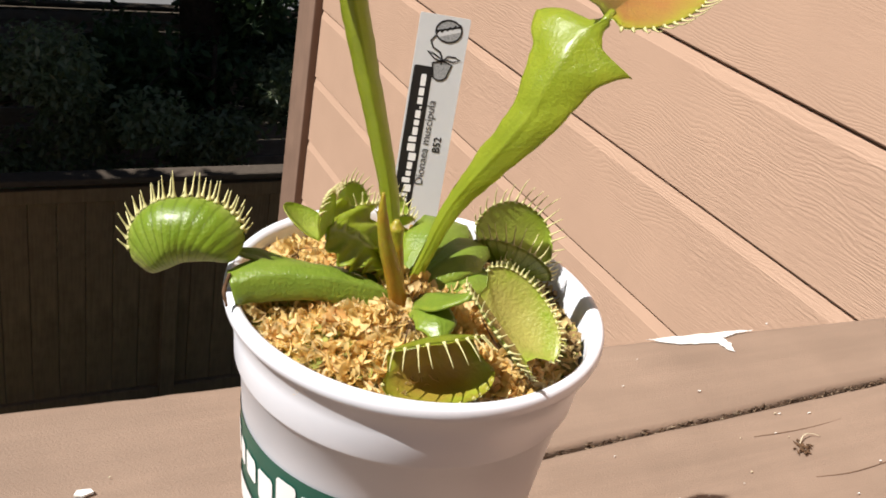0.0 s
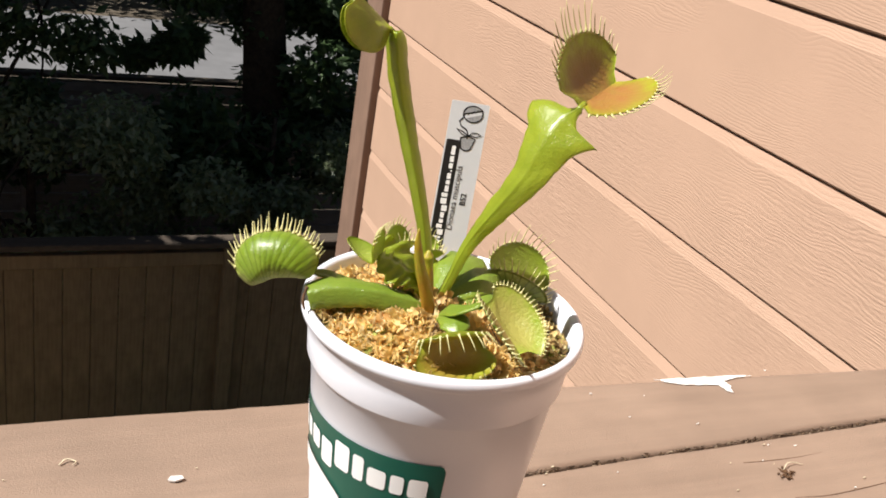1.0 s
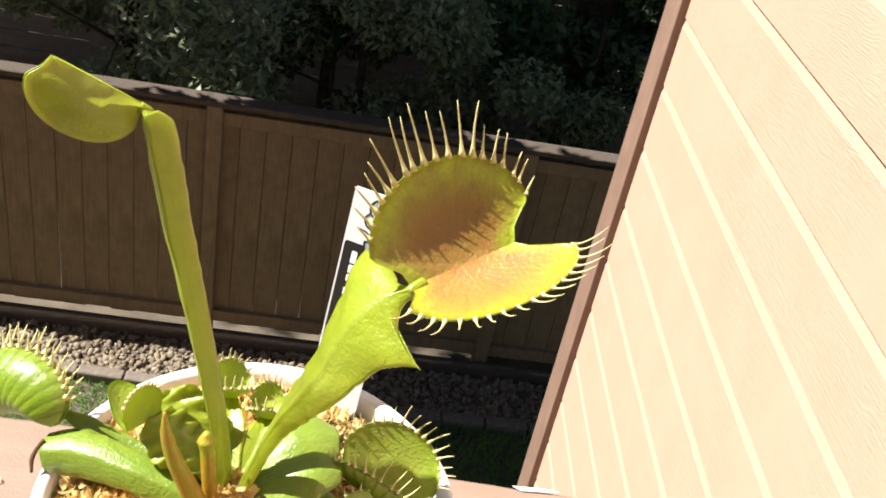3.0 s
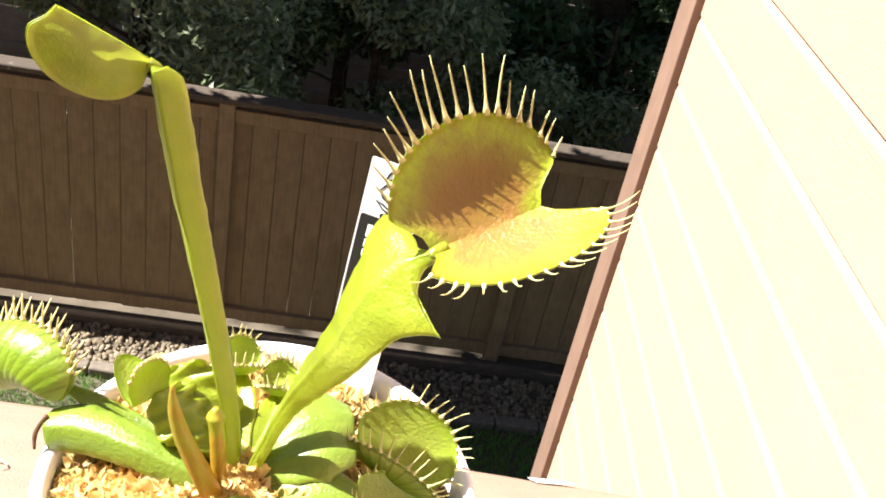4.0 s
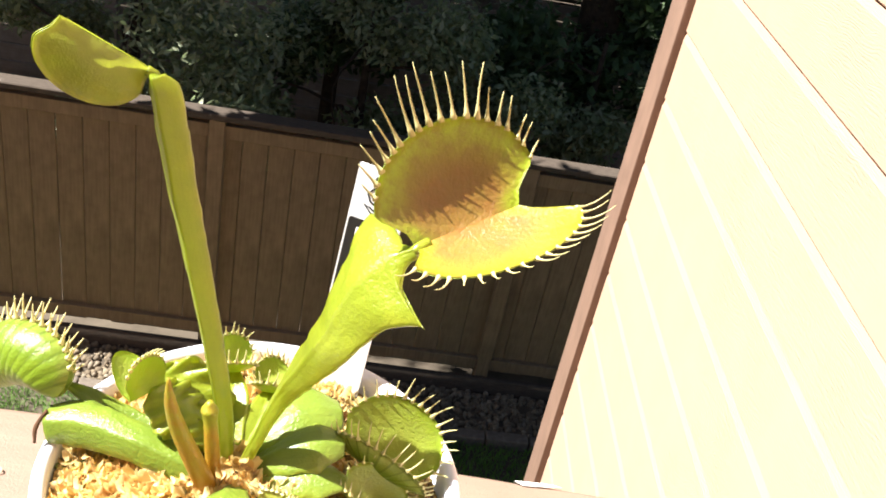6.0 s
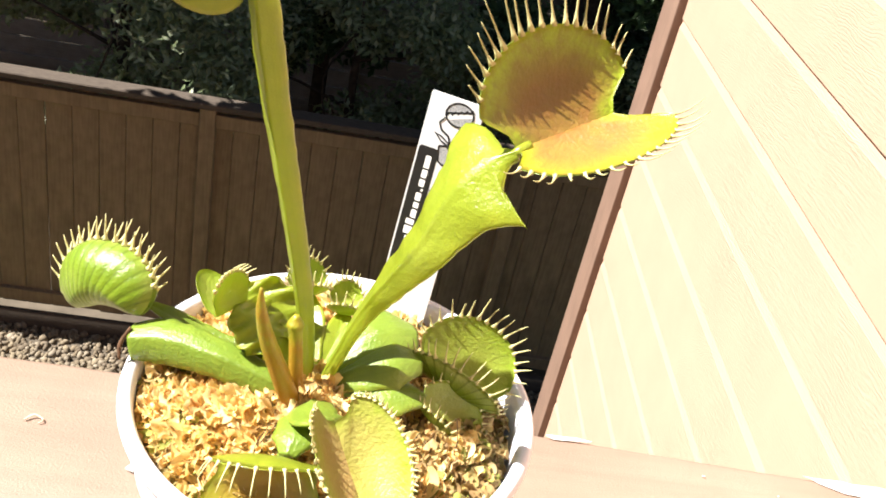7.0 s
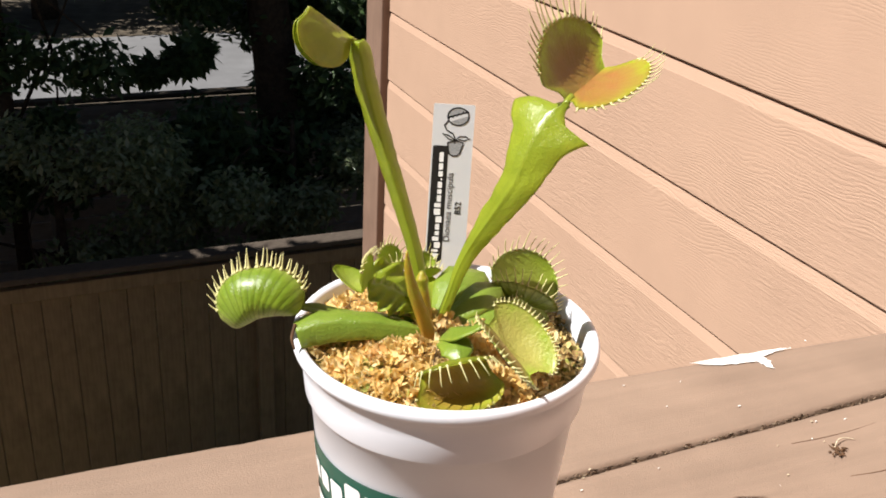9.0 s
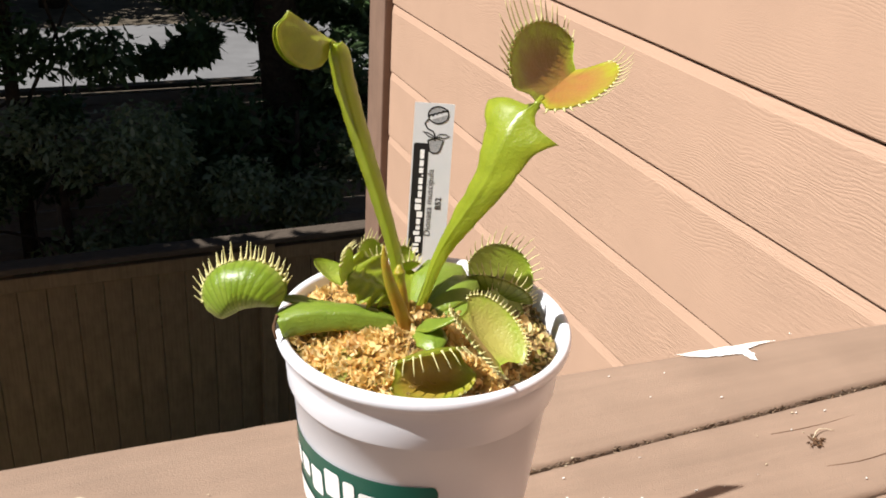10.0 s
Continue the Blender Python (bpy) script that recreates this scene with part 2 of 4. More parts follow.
def part(name, bm, mats, parent, label="", smooth=True):
    return tagged(mesh_object(name, bm, mats, parent, smooth), label)


def from_lists(name, verts, faces, mats, parent=None, smooth=True, label=""):
    me = bpy.data.meshes.new(name)
    me.from_pydata([tuple(v) for v in verts], [], faces)
    for m in mats if isinstance(mats, (list, tuple)) else [mats]:
        me.materials.append(m)
    if smooth:
        me.shade_smooth()
    ob = new(name, me)
    if parent:
        ob.parent = parent
    return tagged(ob, label)


def group_at(name, where=(0, 0, 0)):
    ob = new(name)
    ob.location = where
    ob.empty_display_size = 0.02
    return ob


def box_bm(x0, x1, y0, y1, z0, z1, bevel=0.0, segs=2, bm=None):
    bm = bm or bmesh.new()
    made = bmesh.ops.create_cube(bm, size=1, matrix=Matrix.Translation(((x0 + x1) / 2, (y0 + y1) / 2, (z0 + z1) / 2)) @ Matrix.Diagonal((x1 - x0, y1 - y0, z1 - z0, 1)))
    if bevel:
        edges = list({e for v in made["verts"] for e in v.link_edges})
        bmesh.ops.bevel(bm, geom=edges, offset=bevel, segments=segs, affect="EDGES", profile=0.5)
    return bm


def lathe(profile, steps=96, close=False):
    """A surface of revolution from (radius, height) pairs."""
    bm = bmesh.new()
    rings = []
    for r, z in profile:
        rings.append([bm.verts.new((r * math.cos(2 * math.pi * i / steps), r * math.sin(2 * math.pi * i / steps), z)) for i in range(steps)])
    for a, b in zip(rings, rings[1:] + (rings[:1] if close else [])):
        for i in range(steps):
            j = (i + 1) % steps
            bm.faces.new((a[i], a[j], b[j], b[i]))
    bmesh.ops.recalc_face_normals(bm, faces=bm.faces)
    return bm


def catmull(points, n):
    """n points along a smooth curve through the given ones."""
    p = [Vector(q) for q in points]
    p = [p[0] * 2 - p[1]] + p + [p[-1] * 2 - p[-2]]
    out = []
    for i in range(n):
        u = i / (n - 1) * (len(p) - 3)
        k = min(int(u), len(p) - 4)
        f = u - k
        a, b, c, d = p[k:k + 4]
        out.append(0.5 * ((2 * b) + (c - a) * f + (2 * a - 5 * b + 4 * c - d) * f * f + (3 * b - a - 3 * c + d) * f ** 3))
    return out


def lerp_list(vals, n):
    out = []
    for i in range(n):
        u = i / (n - 1) * (len(vals) - 1)
        k = min(int(u), len(vals) - 2)
        out.append(vals[k] * (1 - (u - k)) + vals[k + 1] * (u - k))
    return out


def tube_into(verts, faces, points, radii, sides=6):
    """Adds a closed tube along points to the lists."""
    start = len(verts)
    n = len(points)
    ref = Vector((0.31, 0.22, 0.92))
    for i, p in enumerate(points):
        d = (points[min(i + 1, n - 1)] - points[max(i - 1, 0)]).normalized()
        a = d.cross(ref)
        a = a.normalized() if a.length > 1e-6 else Vector((1, 0, 0))
        b = d.cross(a)
        for k in range(sides):
            w = 2 * math.pi * k / sides
            verts.append(p + (a * math.cos(w) + b * math.sin(w)) * radii[i])
    for i in range(n - 1):
        for k in range(sides):
            q = (k + 1) % sides
            faces.append((start + i * sides + k, start + i * sides + q, start + (i + 1) * sides + q, start + (i + 1) * sides + k))
    faces.append(tuple(start + k for k in range(sides))[::-1])
    faces.append(tuple(start + (n - 1) * sides + k for k in range(sides)))


def set_tint(ob, values):
    at = ob.data.color_attributes.new("tint", "FLOAT_COLOR", "POINT")
    for i, (a, b) in enumerate(values):
        at.data[i].color = (a, b, 0, 1)


# ---- the place: railing ----
def joint_y(x):
    """The joint behind the pot swings back a little towards the wall."""
    return 0.0940 + 0.025 * max(0.0, x - 0.13)


def back_y(x):
    """The back edge comes forward towards the wall."""
    return 0.1945 - 0.030 * x - 0.0245 * max(0.0, x - 0.10)


def railing_board(y0, y1, seed):
    """A 2x4 laid flat as a railing cap, its edges worn and a little wavy; y0 and y1 give its edges along x."""
    rnd = random.Random(seed)
    nx, x0, x1, h = 160, -1.6, 0.815, 0.038
    prof = [(0, -h), (0, -0.004), (0.0012, -0.0012), (0.004, 0.0)] + [(None, k / 6) for k in range(1, 6)] + [(-0.004, 0.0), (-0.0012, -0.0012), (0, -0.004), (0, -h)]
    verts, faces = [], []
    for i in range(nx + 1):
        x = x0 + (x1 - x0) * i / nx
        e0 = 0.0012 * noise.noise(Vector((x * 14, seed * 3.1, 0))) + 0.0006 * noise.noise(Vector((x * 60, seed, 5)))
        e1 = 0.0014 * noise.noise(Vector((x * 12, seed * 7.7, 2))) + 0.0008 * noise.noise(Vector((x * 55, seed, 9)))
        a, b = y0(x) + e0, y1(x) + e1
        for j, (o, z) in enumerate(prof):
            if o is None:
                y, zz = a + 0.004 + (b - a - 0.008) * z, 0.0006 * noise.noise(Vector((x * 9, z * 3, seed)))
            else:
                y, zz = (a + o, z) if j < 4 else (b + o, z)
            verts.append((x, y, zz))
    m = len(prof)
    for i in range(nx):
        for j in range(m):
            k = (j + 1) % m
            faces.append((i * m + j, (i + 1) * m + j, (i + 1) * m + k, i * m + k))
    faces.append(tuple(range(m)))
    faces.append(tuple(nx * m + j for j in range(m))[::-1])
    return verts, faces


rail = tagged(group_at("railing", (0, 0.1, 0)), "brown-painted wooden railing cap of boards laid flat side by side", "railing", kind="structure")
RAIL_Y = [(lambda x: -0.086, lambda x: 0.0020), (lambda x: 0.0052, lambda x: joint_y(x) - 0.0018), (lambda x: joint_y(x) + 0.0018, back_y)]
for k, (a, b) in enumerate(RAIL_Y):
    v, f = railing_board(a, b, k + 1)
    ob = from_lists("board", v, f, RAIL, rail)
    ob.matrix_parent_inverse = Matrix.Translation((0, -0.1, 0))
bm = box_bm(-1.6, 0.83, -0.078, 0.166, -0.132, -0.0395, 0.003)
ob = part("support_rail", bm, RAW, rail)
ob.matrix_parent_inverse = Matrix.Translation((0, -0.1, 0))
for k, x in enumerate((-1.2, 0.0, 0.72)):
    bm = box_bm(x - 0.045, x + 0.045, 0.0, 0.09, -4.1, -0.1325, 0.004)
    ob = part("post", bm, RAIL, rail)
    ob.matrix_parent_inverse = Matrix.Translation((0, -0.1, 0))

# dirt and splinters in the joint behind the pot
rnd = random.Random(4)
verts, faces = [], []
for i in range(2200):
    x = rnd.uniform(-0.5, 0.80)
    y = joint_y(x) + rnd.uniform(-0.0022, 0.0022)
    l, w = rnd.uniform(0.002, 0.006), rnd.uniform(0.0002, 0.0007)
    ang = rnd.gauss(0, 0.35)
    d = Vector((math.cos(ang), math.sin(ang), rnd.gauss(0, 0.15)))
    p = Vector((x, y, -0.004 + rnd.uniform(-0.002, 0.0028)))
    tube_into(verts, faces, [p - d * l / 2, p, p + d * l / 2], [w * 0.4, w, w * 0.3], 4)
tagged(from_lists("joint_debris", verts, faces, by_piece("joint_debris", [(0.06, 0.035, 0.02), (0.13, 0.08, 0.045), (0.30, 0.23, 0.16), (0.10, 0.06, 0.035), (0.05, 0.03, 0.02), (0.08, 0.05, 0.03)], 0.9)),
       "brown splinters and dirt packed in the joint between the railing boards", "debris", kind="stuff")


# ---- the place: house wall with lap siding ----
WALL_X = lambda y: 0.8655 - 0.0195 * (2.3325 - y)
PITCH, GROOVE = 0.2000, -0.1845
GROUND_Z = -4.1
wall = tagged(group_at("wall_east", (0.86, 1.0, -4.1)), "peach-painted house wall of wide horizontal wooden siding boards", "wall", kind="structure")
WALL_Y0, WALL_Y1 = -2.6, 2.335


def siding_board(z0, gap):
    """One board: flat face, rounded lower edge standing proud over a bevelled strip at the board below; the gap above it may be filled with paint."""
    h = PITCH
    prof = [(0.020, z0 - 0.0008), (-0.004, z0), (-0.0065, z0 + 0.003), (-0.0065, z0 + h - 0.0225), (-0.0060, z0 + h - 0.021), (-0.0022, z0 + h - gap - 0.0008), (0.010 if gap > 0.0015 else 0.0, z0 + h - gap), (0.012, z0 + h - 0.001), (0.030, z0 + h - 0.001), (0.030, z0 - 0.0008)]
    n = 40
    verts, faces = [], []
    for i in range(n + 1):
        y = WALL_Y0 + (WALL_Y1 - WALL_Y0) * i / n
        wob = 0.0012 * noise.noise(Vector((y * 2.2, z0 * 5, 0)))
        for k, (dx, z) in enumerate(prof):
            verts.append((WALL_X(y) + dx, y, z + (wob if k < 8 else 0)))
    m = len(prof)
    for i in range(n):
        for j in range(m):
            k = (j + 1) % m
            faces.append((i * m + j, i * m + k, (i + 1) * m + k, (i + 1) * m + j))
    faces.append(tuple(range(m))[::-1])
    faces.append(tuple(n * m + j for j in range(m)))
    return verts, faces


for k in range(-19, 14):
    v, f = siding_board(GROOVE + k * PITCH, 0.0038 if k >= 0 else (0.0030 if k == -1 else (0.0020 if k == -2 else 0.0008)))
    ob = from_lists("siding_board", v, f, SIDING, wall, smooth=False)
    ob.matrix_parent_inverse = Matrix.Translation((-0.86, -1.0, 4.1))
bm = box_bm(0.90, 1.05, WALL_Y0, WALL_Y1 - 0.01, -4.1, 2.6)
ob = part("wall_core", bm, SIDING, wall, smooth=False)
ob.matrix_parent_inverse = Matrix.Translation((-0.86, -1.0, 4.1))
bm = box_bm(0.835, 0.868, 2.337, 2.467, -4.1, 2.6, 0.003)
ob = part("corner_board", bm, TRIM, wall, "brown-painted corner board")
ob.matrix_parent_inverse = Matrix.Translation((-0.86, -1.0, 4.1))

# unseen deck below the railing and wall behind, added to cut sky and bounce light
DECK = -1.0
deck = tagged(group_at("deck", (0, -1.2, DECK)), "unseen deck of long boards, added and kept dark to cut bounce light", "deck", kind="structure")
base = box_bm(-3.2, 0.895, -0.068, 0.068, -0.035, 0.0, 0.004, 1)
me = bpy.data.meshes.new("deck_board")
base.to_mesh(me)
base.free()
me.materials.append(DECKING)
for k in range(19):
    ob = new("deck_board", me)
    ob.parent = deck
    ob.location = (0, 1.2 + 0.06 - 0.143 * k, 0)
bm = box_bm(-6.0, 0.80, -2.75, -2.62, GROUND_Z, 2.6)
tagged(mesh_object("unseen_wall_south", bm, SIDING, smooth=False), "unseen peach-painted wall added behind the deck to hold back sky light", "wall", kind="structure")

# ---- the place: ground, lawn, fences ----
GROUND = -4.1
bm = bmesh.new()
bmesh.ops.create_grid(bm, x_segments=60, y_segments=60, size=300, matrix=Matrix.Translation((0, 0, GROUND)))
tagged(mesh_object("ground", bm, SOIL), "bare brown yard soil reaching far past the fences", "ground", kind="structure")
FY = 5.25


def fence(y, x0, x1, top, mat, label, pitch, posts, horizontal=False):
    root = tagged(group_at("fence", (0, y, GROUND)), label, "fence", kind="structure")
    inv = Matrix.Translation((0, -y, -GROUND))
    rnd = random.Random(int(y * 10))
    proto = {}

    def add(name, bm, m=mat):
        ob = part(name, bm, m, root, smooth=False)
        ob.matrix_parent_inverse = inv
        return ob
    if horizontal:
        z = GROUND + 0.05
        while z < top - 0.05:
            add("board", box_bm(x0, x1, y - 0.012, y + 0.012, z, z + pitch - 0.012, 0.003, 1))
            z += pitch
    else:
        base = bmesh.new()
        box_bm(-pitch / 2 + 0.0012, pitch / 2 - 0.0012, -0.009, 0.009, 0.12, top - GROUND - 0.06, 0.005, 1, base)
        me = bpy.data.meshes.new("plank")
        base.to_mesh(me)
        base.free()
        me.materials.append(mat)
        n = int((x1 - x0) / pitch)
        for i in range(n):
            ob = new("plank", me)
            ob.parent = root
            ob.location = (x0 + (i + 0.5) * pitch, rnd.uniform(-0.004, 0.004), rnd.uniform(-0.006, 0.006))
    for x in posts:
        add("post", box_bm(x - 0.048, x + 0.048, y - 0.075, y + 0.02, GROUND, top - 0.02, 0.004, 1))
    add("top_rail", box_bm(x0, x1, y - 0.05, y - 0.0095, top - 0.15, top - 0.06, 0.004, 1))
    add("bottom_rail", box_bm(x0, x1, y - 0.05, y - 0.0095, GROUND + 0.16, GROUND + 0.25, 0.004, 1))
    add("cap", box_bm(x0, x1, y - 0.085, y + 0.045, top - 0.0195, top + 0.02, 0.006, 1), CAP)
    return root


fence(FY, -9.0, 7.5, -2.26, FENCE, "brown-painted plank fence with posts and a flat cap board", 0.163, [-0.84 + 1.97 * k for k in range(-4, 5)])
fence(9.0, -12.0, 12.0, -2.30, FENCE_FAR, "dark grey-brown board fence beyond the shrubs", 0.19, [-10.0 + 2.5 * k for k in range(9)], True)

# concrete kick strip below the near fence, shade put into its dark colour; gravel bed, edging stones and lawn
rnd = random.Random(11)
bm = box_bm(-9.0, 7.5, FY - 0.13, FY - 0.086, GROUND - 0.05, GROUND + 0.13, 0.01)
tagged(mesh_object("kick_strip", bm, CAP), "low concrete strip along the foot of the fence, its colour darkened for shade", "kerb", kind="structure")


def pebble_field(name, n, area, size, mat, label):
    rnd = random.Random(7)
    verts, faces = [], []
    bm = bmesh.new()
    bmesh.ops.create_icosphere(bm, subdivisions=1, radius=1)
    base = [v.co.copy() for v in bm.verts]
    tri = [tuple(v.index for v in f.verts) for f in bm.faces]
    bm.free()
    for i in range(n):
        x, y = rnd.uniform(area[0], area[1]), rnd.uniform(area[2], area[3])
        s = rnd.uniform(*size)
        q = Euler([rnd.uniform(0, 6.3) for _ in range(3)]).to_matrix()
        o = len(verts)
        k = (rnd.uniform(0.7, 1.3), rnd.uniform(0.6, 1.1), rnd.uniform(0.4, 0.8))
        for b in base:
            p = q @ Vector((b.x * k[0], b.y * k[1], b.z * k[2])) * s * rnd.uniform(0.85, 1.1)
            verts.append((x + p.x, y + p.y, GROUND + s * 0.35 + p.z))
        faces += [tuple(o + j for j in t) for t in tri]
    return tagged(from_lists(name, verts, faces, mat), label, "gravel", kind="stuff")


pebble_field("gravel_bed", 5200, (-4.2, 3.6, 4.68, 5.12), (0.012, 0.034), GRAVEL, "tan and grey river gravel along the fence")
edging = tagged(group_at("lawn_edging", (0, 4.64, GROUND)), "curved row of pale concrete edging stones", "edging", kind="structure")
base = box_bm(-0.145, 0.145, -0.045, 0.045, -0.05, 0.075, 0.012)
me = bpy.data.meshes.new("edging_stone")
base.to_mesh(me)
base.free()
me.materials.append(STONE)
for i in range(30):
    ob = new("edging_stone", me)
    ob.parent = edging
    x = -4.4 + 0.3 * i
    ob.location = (x, 0.012 * (x - 0.3) ** 2 - 0.03 + rnd.uniform(-0.006, 0.006), rnd.uniform(-0.008, 0.006))
    ob.rotation_euler = (0, 0, 0.024 * (x - 0.3) + rnd.uniform(-0.02, 0.02))
verts, faces = [], []
rnd = random.Random(21)
for i in range(42000):
    x, y = rnd.uniform(-4.2, 2.9), rnd.uniform(3.2, 4.60)
    h, w, a = rnd.uniform(0.03, 0.07), rnd.uniform(0.002, 0.004), rnd.uniform(0, 6.283)
    lean = Vector((rnd.gauss(0, 0.35), rnd.gauss(0, 0.35), 1)) * h
    p, s = Vector((x, y, GROUND)), Vector((math.cos(a), math.sin(a), 0)) * w
    o = len(verts)
    verts += [p - s, p + s, p + lean * 0.6 + s * 0.7, p + lean * 0.6 - s * 0.7, p + lean + Vector((lean.x, lean.y, -0.01)) * 0.4]
    faces += [(o, o + 1, o + 2, o + 3), (o + 3, o + 2, o + 4)]
tagged(from_lists("lawn", verts, faces, GRASS), "short green lawn in sun and shade", "grass", kind="stuff")
bm = box_bm(-40, 60, 15.2, 19.4, GROUND - 0.1, GROUND + 0.015)
tagged(mesh_object("road", bm, ROAD, smooth=False), "sunlit pale concrete road beyond the trees", "road", kind="structure")


def leaf_cloud(centres, n, size, seed, long=2.2):
    """Many small pointed leaves, folded along the midrib, scattered in lumps."""
    rnd = random.Random(seed)
    verts, faces = [], []
    for i in range(n):
        c, r = rnd.choice(centres)
        d = Vector((rnd.gauss(0, 1), rnd.gauss(0, 1), rnd.gauss(0, 1))).normalized() * (rnd.random() ** 0.45)
        p = Vector((c[0] + d.x * r[0], c[1] + d.y * r[1], c[2] + d.z * r[2]))
        ax = Vector((rnd.gauss(0, 1), rnd.gauss(0, 1), rnd.gauss(-0.5, 0.6))).normalized()
        sd = ax.cross(Vector((rnd.gauss(0, 0.5), rnd.gauss(0, 0.5), 1))).normalized()
        up = ax.cross(sd)
        s = size * rnd.uniform(0.6, 1.3)
        o = len(verts)
        verts += [p, p + ax * s * long * 0.5 + sd * s * 0.5 + up * s * 0.12, p + ax * s * long, p + ax * s * long * 0.5 - sd * s * 0.5 + up * s * 0.12, p + ax * s * long * 0.55]
        faces += [(o, o + 1, o + 4), (o + 1, o + 2, o + 4), (o, o + 4, o + 3), (o + 4, o + 2, o + 3)]
    return verts, faces


def tree(x, y, height, crown, n, size, seed, label, trunk_r=0.16, lean=(0, 0), category="tree"):
    root = tagged(group_at("tree" if category == "tree" else "shrub", (x, y, GROUND)), label, category)
    rnd = random.Random(seed)
    verts, faces = [], []
    top = Vector((lean[0], lean[1], height))
    tube_into(verts, faces, catmull([(0, 0, -0.1), (lean[0] * 0.2, lean[1] * 0.3, height * 0.35), (lean[0] * 0.6, lean[1] * 0.6, height * 0.7), top], 10),
              lerp_list([trunk_r * 1.3, trunk_r, trunk_r * 0.7, trunk_r * 0.3], 10), 10)
    for k in range(9 if category == "tree" else 7):
        c, r = crown[k % len(crown)]
        s = Vector((lean[0], lean[1], height)) * rnd.uniform(0.35, 0.9)
        e = Vector((c[0] + rnd.uniform(-0.7, 0.7) * r[0], c[1] + rnd.uniform(-0.7, 0.7) * r[1], c[2] + rnd.uniform(-0.5, 0.5) * r[2]))
        mid = (s + e) / 2 + Vector((rnd.uniform(-0.2, 0.2), rnd.uniform(-0.2, 0.2), 0.15))
        tube_into(verts, faces, catmull([s, mid, e], 7), lerp_list([trunk_r * 0.35, trunk_r * 0.2, trunk_r * 0.06], 7), 6)
    from_lists("trunk", verts, faces, BARK, root)
    v, f = leaf_cloud(crown, n, size, seed)
    from_lists("crown", v, f, FOLIAGE if category == "tree" else SHRUB, root, smooth=False)
    return root


def lumps(seed, n, box, r0, r1):
    rnd = random.Random(seed)
    out = []
    for i in range(n):
        r = rnd.uniform(r0, r1)
        out.append(((rnd.uniform(box[0], box[1]), rnd.uniform(box[2], box[3]), rnd.uniform(box[4], box[5])), (r, r, r * 0.75)))
    return out


# shrubs just behind the near fence, a leaning tree, and tall unseen trees added for shade
tree(-1.7, 6.6, 2.3, lumps(1, 16, (-1.0, 1.0, -0.6, 0.7, 0.9, 2.55), 0.25, 0.5), 15000, 0.035, 31, "dense green shrub with small pointed leaves behind the fence", 0.05, category="shrub")
tree(0.0, 7.1, 2.0, lumps(2, 14, (-0.9, 1.0, -0.5, 0.6, 0.6, 1.95), 0.25, 0.45), 13000, 0.035, 32, "dark green shrub growing against the fence", 0.05, category="shrub")
tree(1.9, 7.3, 2.0, lumps(3, 12, (-0.7, 0.9, -0.5, 0.6, 0.6, 1.75), 0.22, 0.4), 10000, 0.035, 33, "low shaded shrub between the fences", 0.05, category="shrub")
tree(2.1, 8.0, 6.5, lumps(4, 22, (-2.6, 2.4, -1.6, 2.0, 3.6, 7.0), 0.5, 0.95) + lumps(44, 22, (-0.9, 1.3, -0.6, 0.5, 1.4, 3.4), 0.25, 0.5) + lumps(45, 4, (-1.25, -0.8, -0.4, 0.0, 2.35, 2.7), 0.12, 0.2), 32000, 0.055, 34, "leafy tree with a dark leaning trunk beyond the fence", 0.20, (-0.7, 0.2))
tree(-0.3, 7.6, 4.8, lumps(5, 16, (-0.5, 0.75, -0.3, 0.3, 1.1, 4.2), 0.18, 0.38), 9000, 0.05, 35, "slender young tree with hanging leafy branches", 0.06, (0.1, 0.0))
# Added out of view; the low extra lumps throw shade on the gravel bed.
tree(-5.2, 7.2, 8.5, lumps(6, 30, (-2.6, 2.4, -0.7, 2.4, 3.7, 9.4), 0.8, 1.4) + lumps(66, 7, (2.0, 3.6, -2.6, -1.8, 4.3, 5.5), 0.35, 0.6), 30000, 0.09, 36, "tall broad tree added out of view to shade the fence and gravel", 0.26, (0.3, 0.0))
tree(-6.0, 12.4, 9.0, lumps(7, 26, (-3.2, 3.2, -2.2, 2.2, 4.6, 9.6), 0.9, 1.5), 18000, 0.10, 37, "tall broad tree added out of view to shade the lane", 0.28, (0.2, 0.0))
for k, x in enumerate((-9, -4.5, 0.5, 5, 9.5, 14)):
    tree(x, 21.5 + (k % 2), 6.5, lumps(50 + k, 18, (-2.6, 2.6, -1.2, 1.2, 0.8, 6.8), 0.8, 1.3), 9000, 0.11, 60 + k, "dark leafy tree at the far side of the road", 0.22)

# ---- the pot ----
pot = tagged(group_at("plant_pot"), "white plastic pot with rolled rim and printed green panel", "plant pot")
pot.location.x = 0.0008
cone = lambda z: 0.0405 + 0.0895 * z
prof = [(0.0, 0.0015), (cone(0) - 0.003, 0.0015), (cone(0) - 0.0012, 0.0), (cone(0.003), 0.003), (cone(0.06), 0.06), (cone(0.12), 0.12), (cone(0.1525), 0.1525), (0.0556, 0.1536), (0.0563, 0.1552),
        (0.0571, 0.1650), (0.0577, 0.1722), (0.0591, 0.1733), (0.0606, 0.1746), (0.0611, 0.1765), (0.0609, 0.1786), (0.0601, 0.1797), (0.0590, 0.1800),
        (0.0577, 0.1794), (0.0568, 0.1780), (0.0564, 0.1740), (0.0555, 0.158), (0.0528, 0.152), (0.0515, 0.140), (0.0, 0.140)]
part("body", lathe([(r * 1.012, z) for r, z in prof], 128), POT, pot)


def wrap(az, z, lift=0.0004):
    r = cone(z) * 1.012 + lift
    return Vector((r * math.cos(az), r * math.sin(az), z))


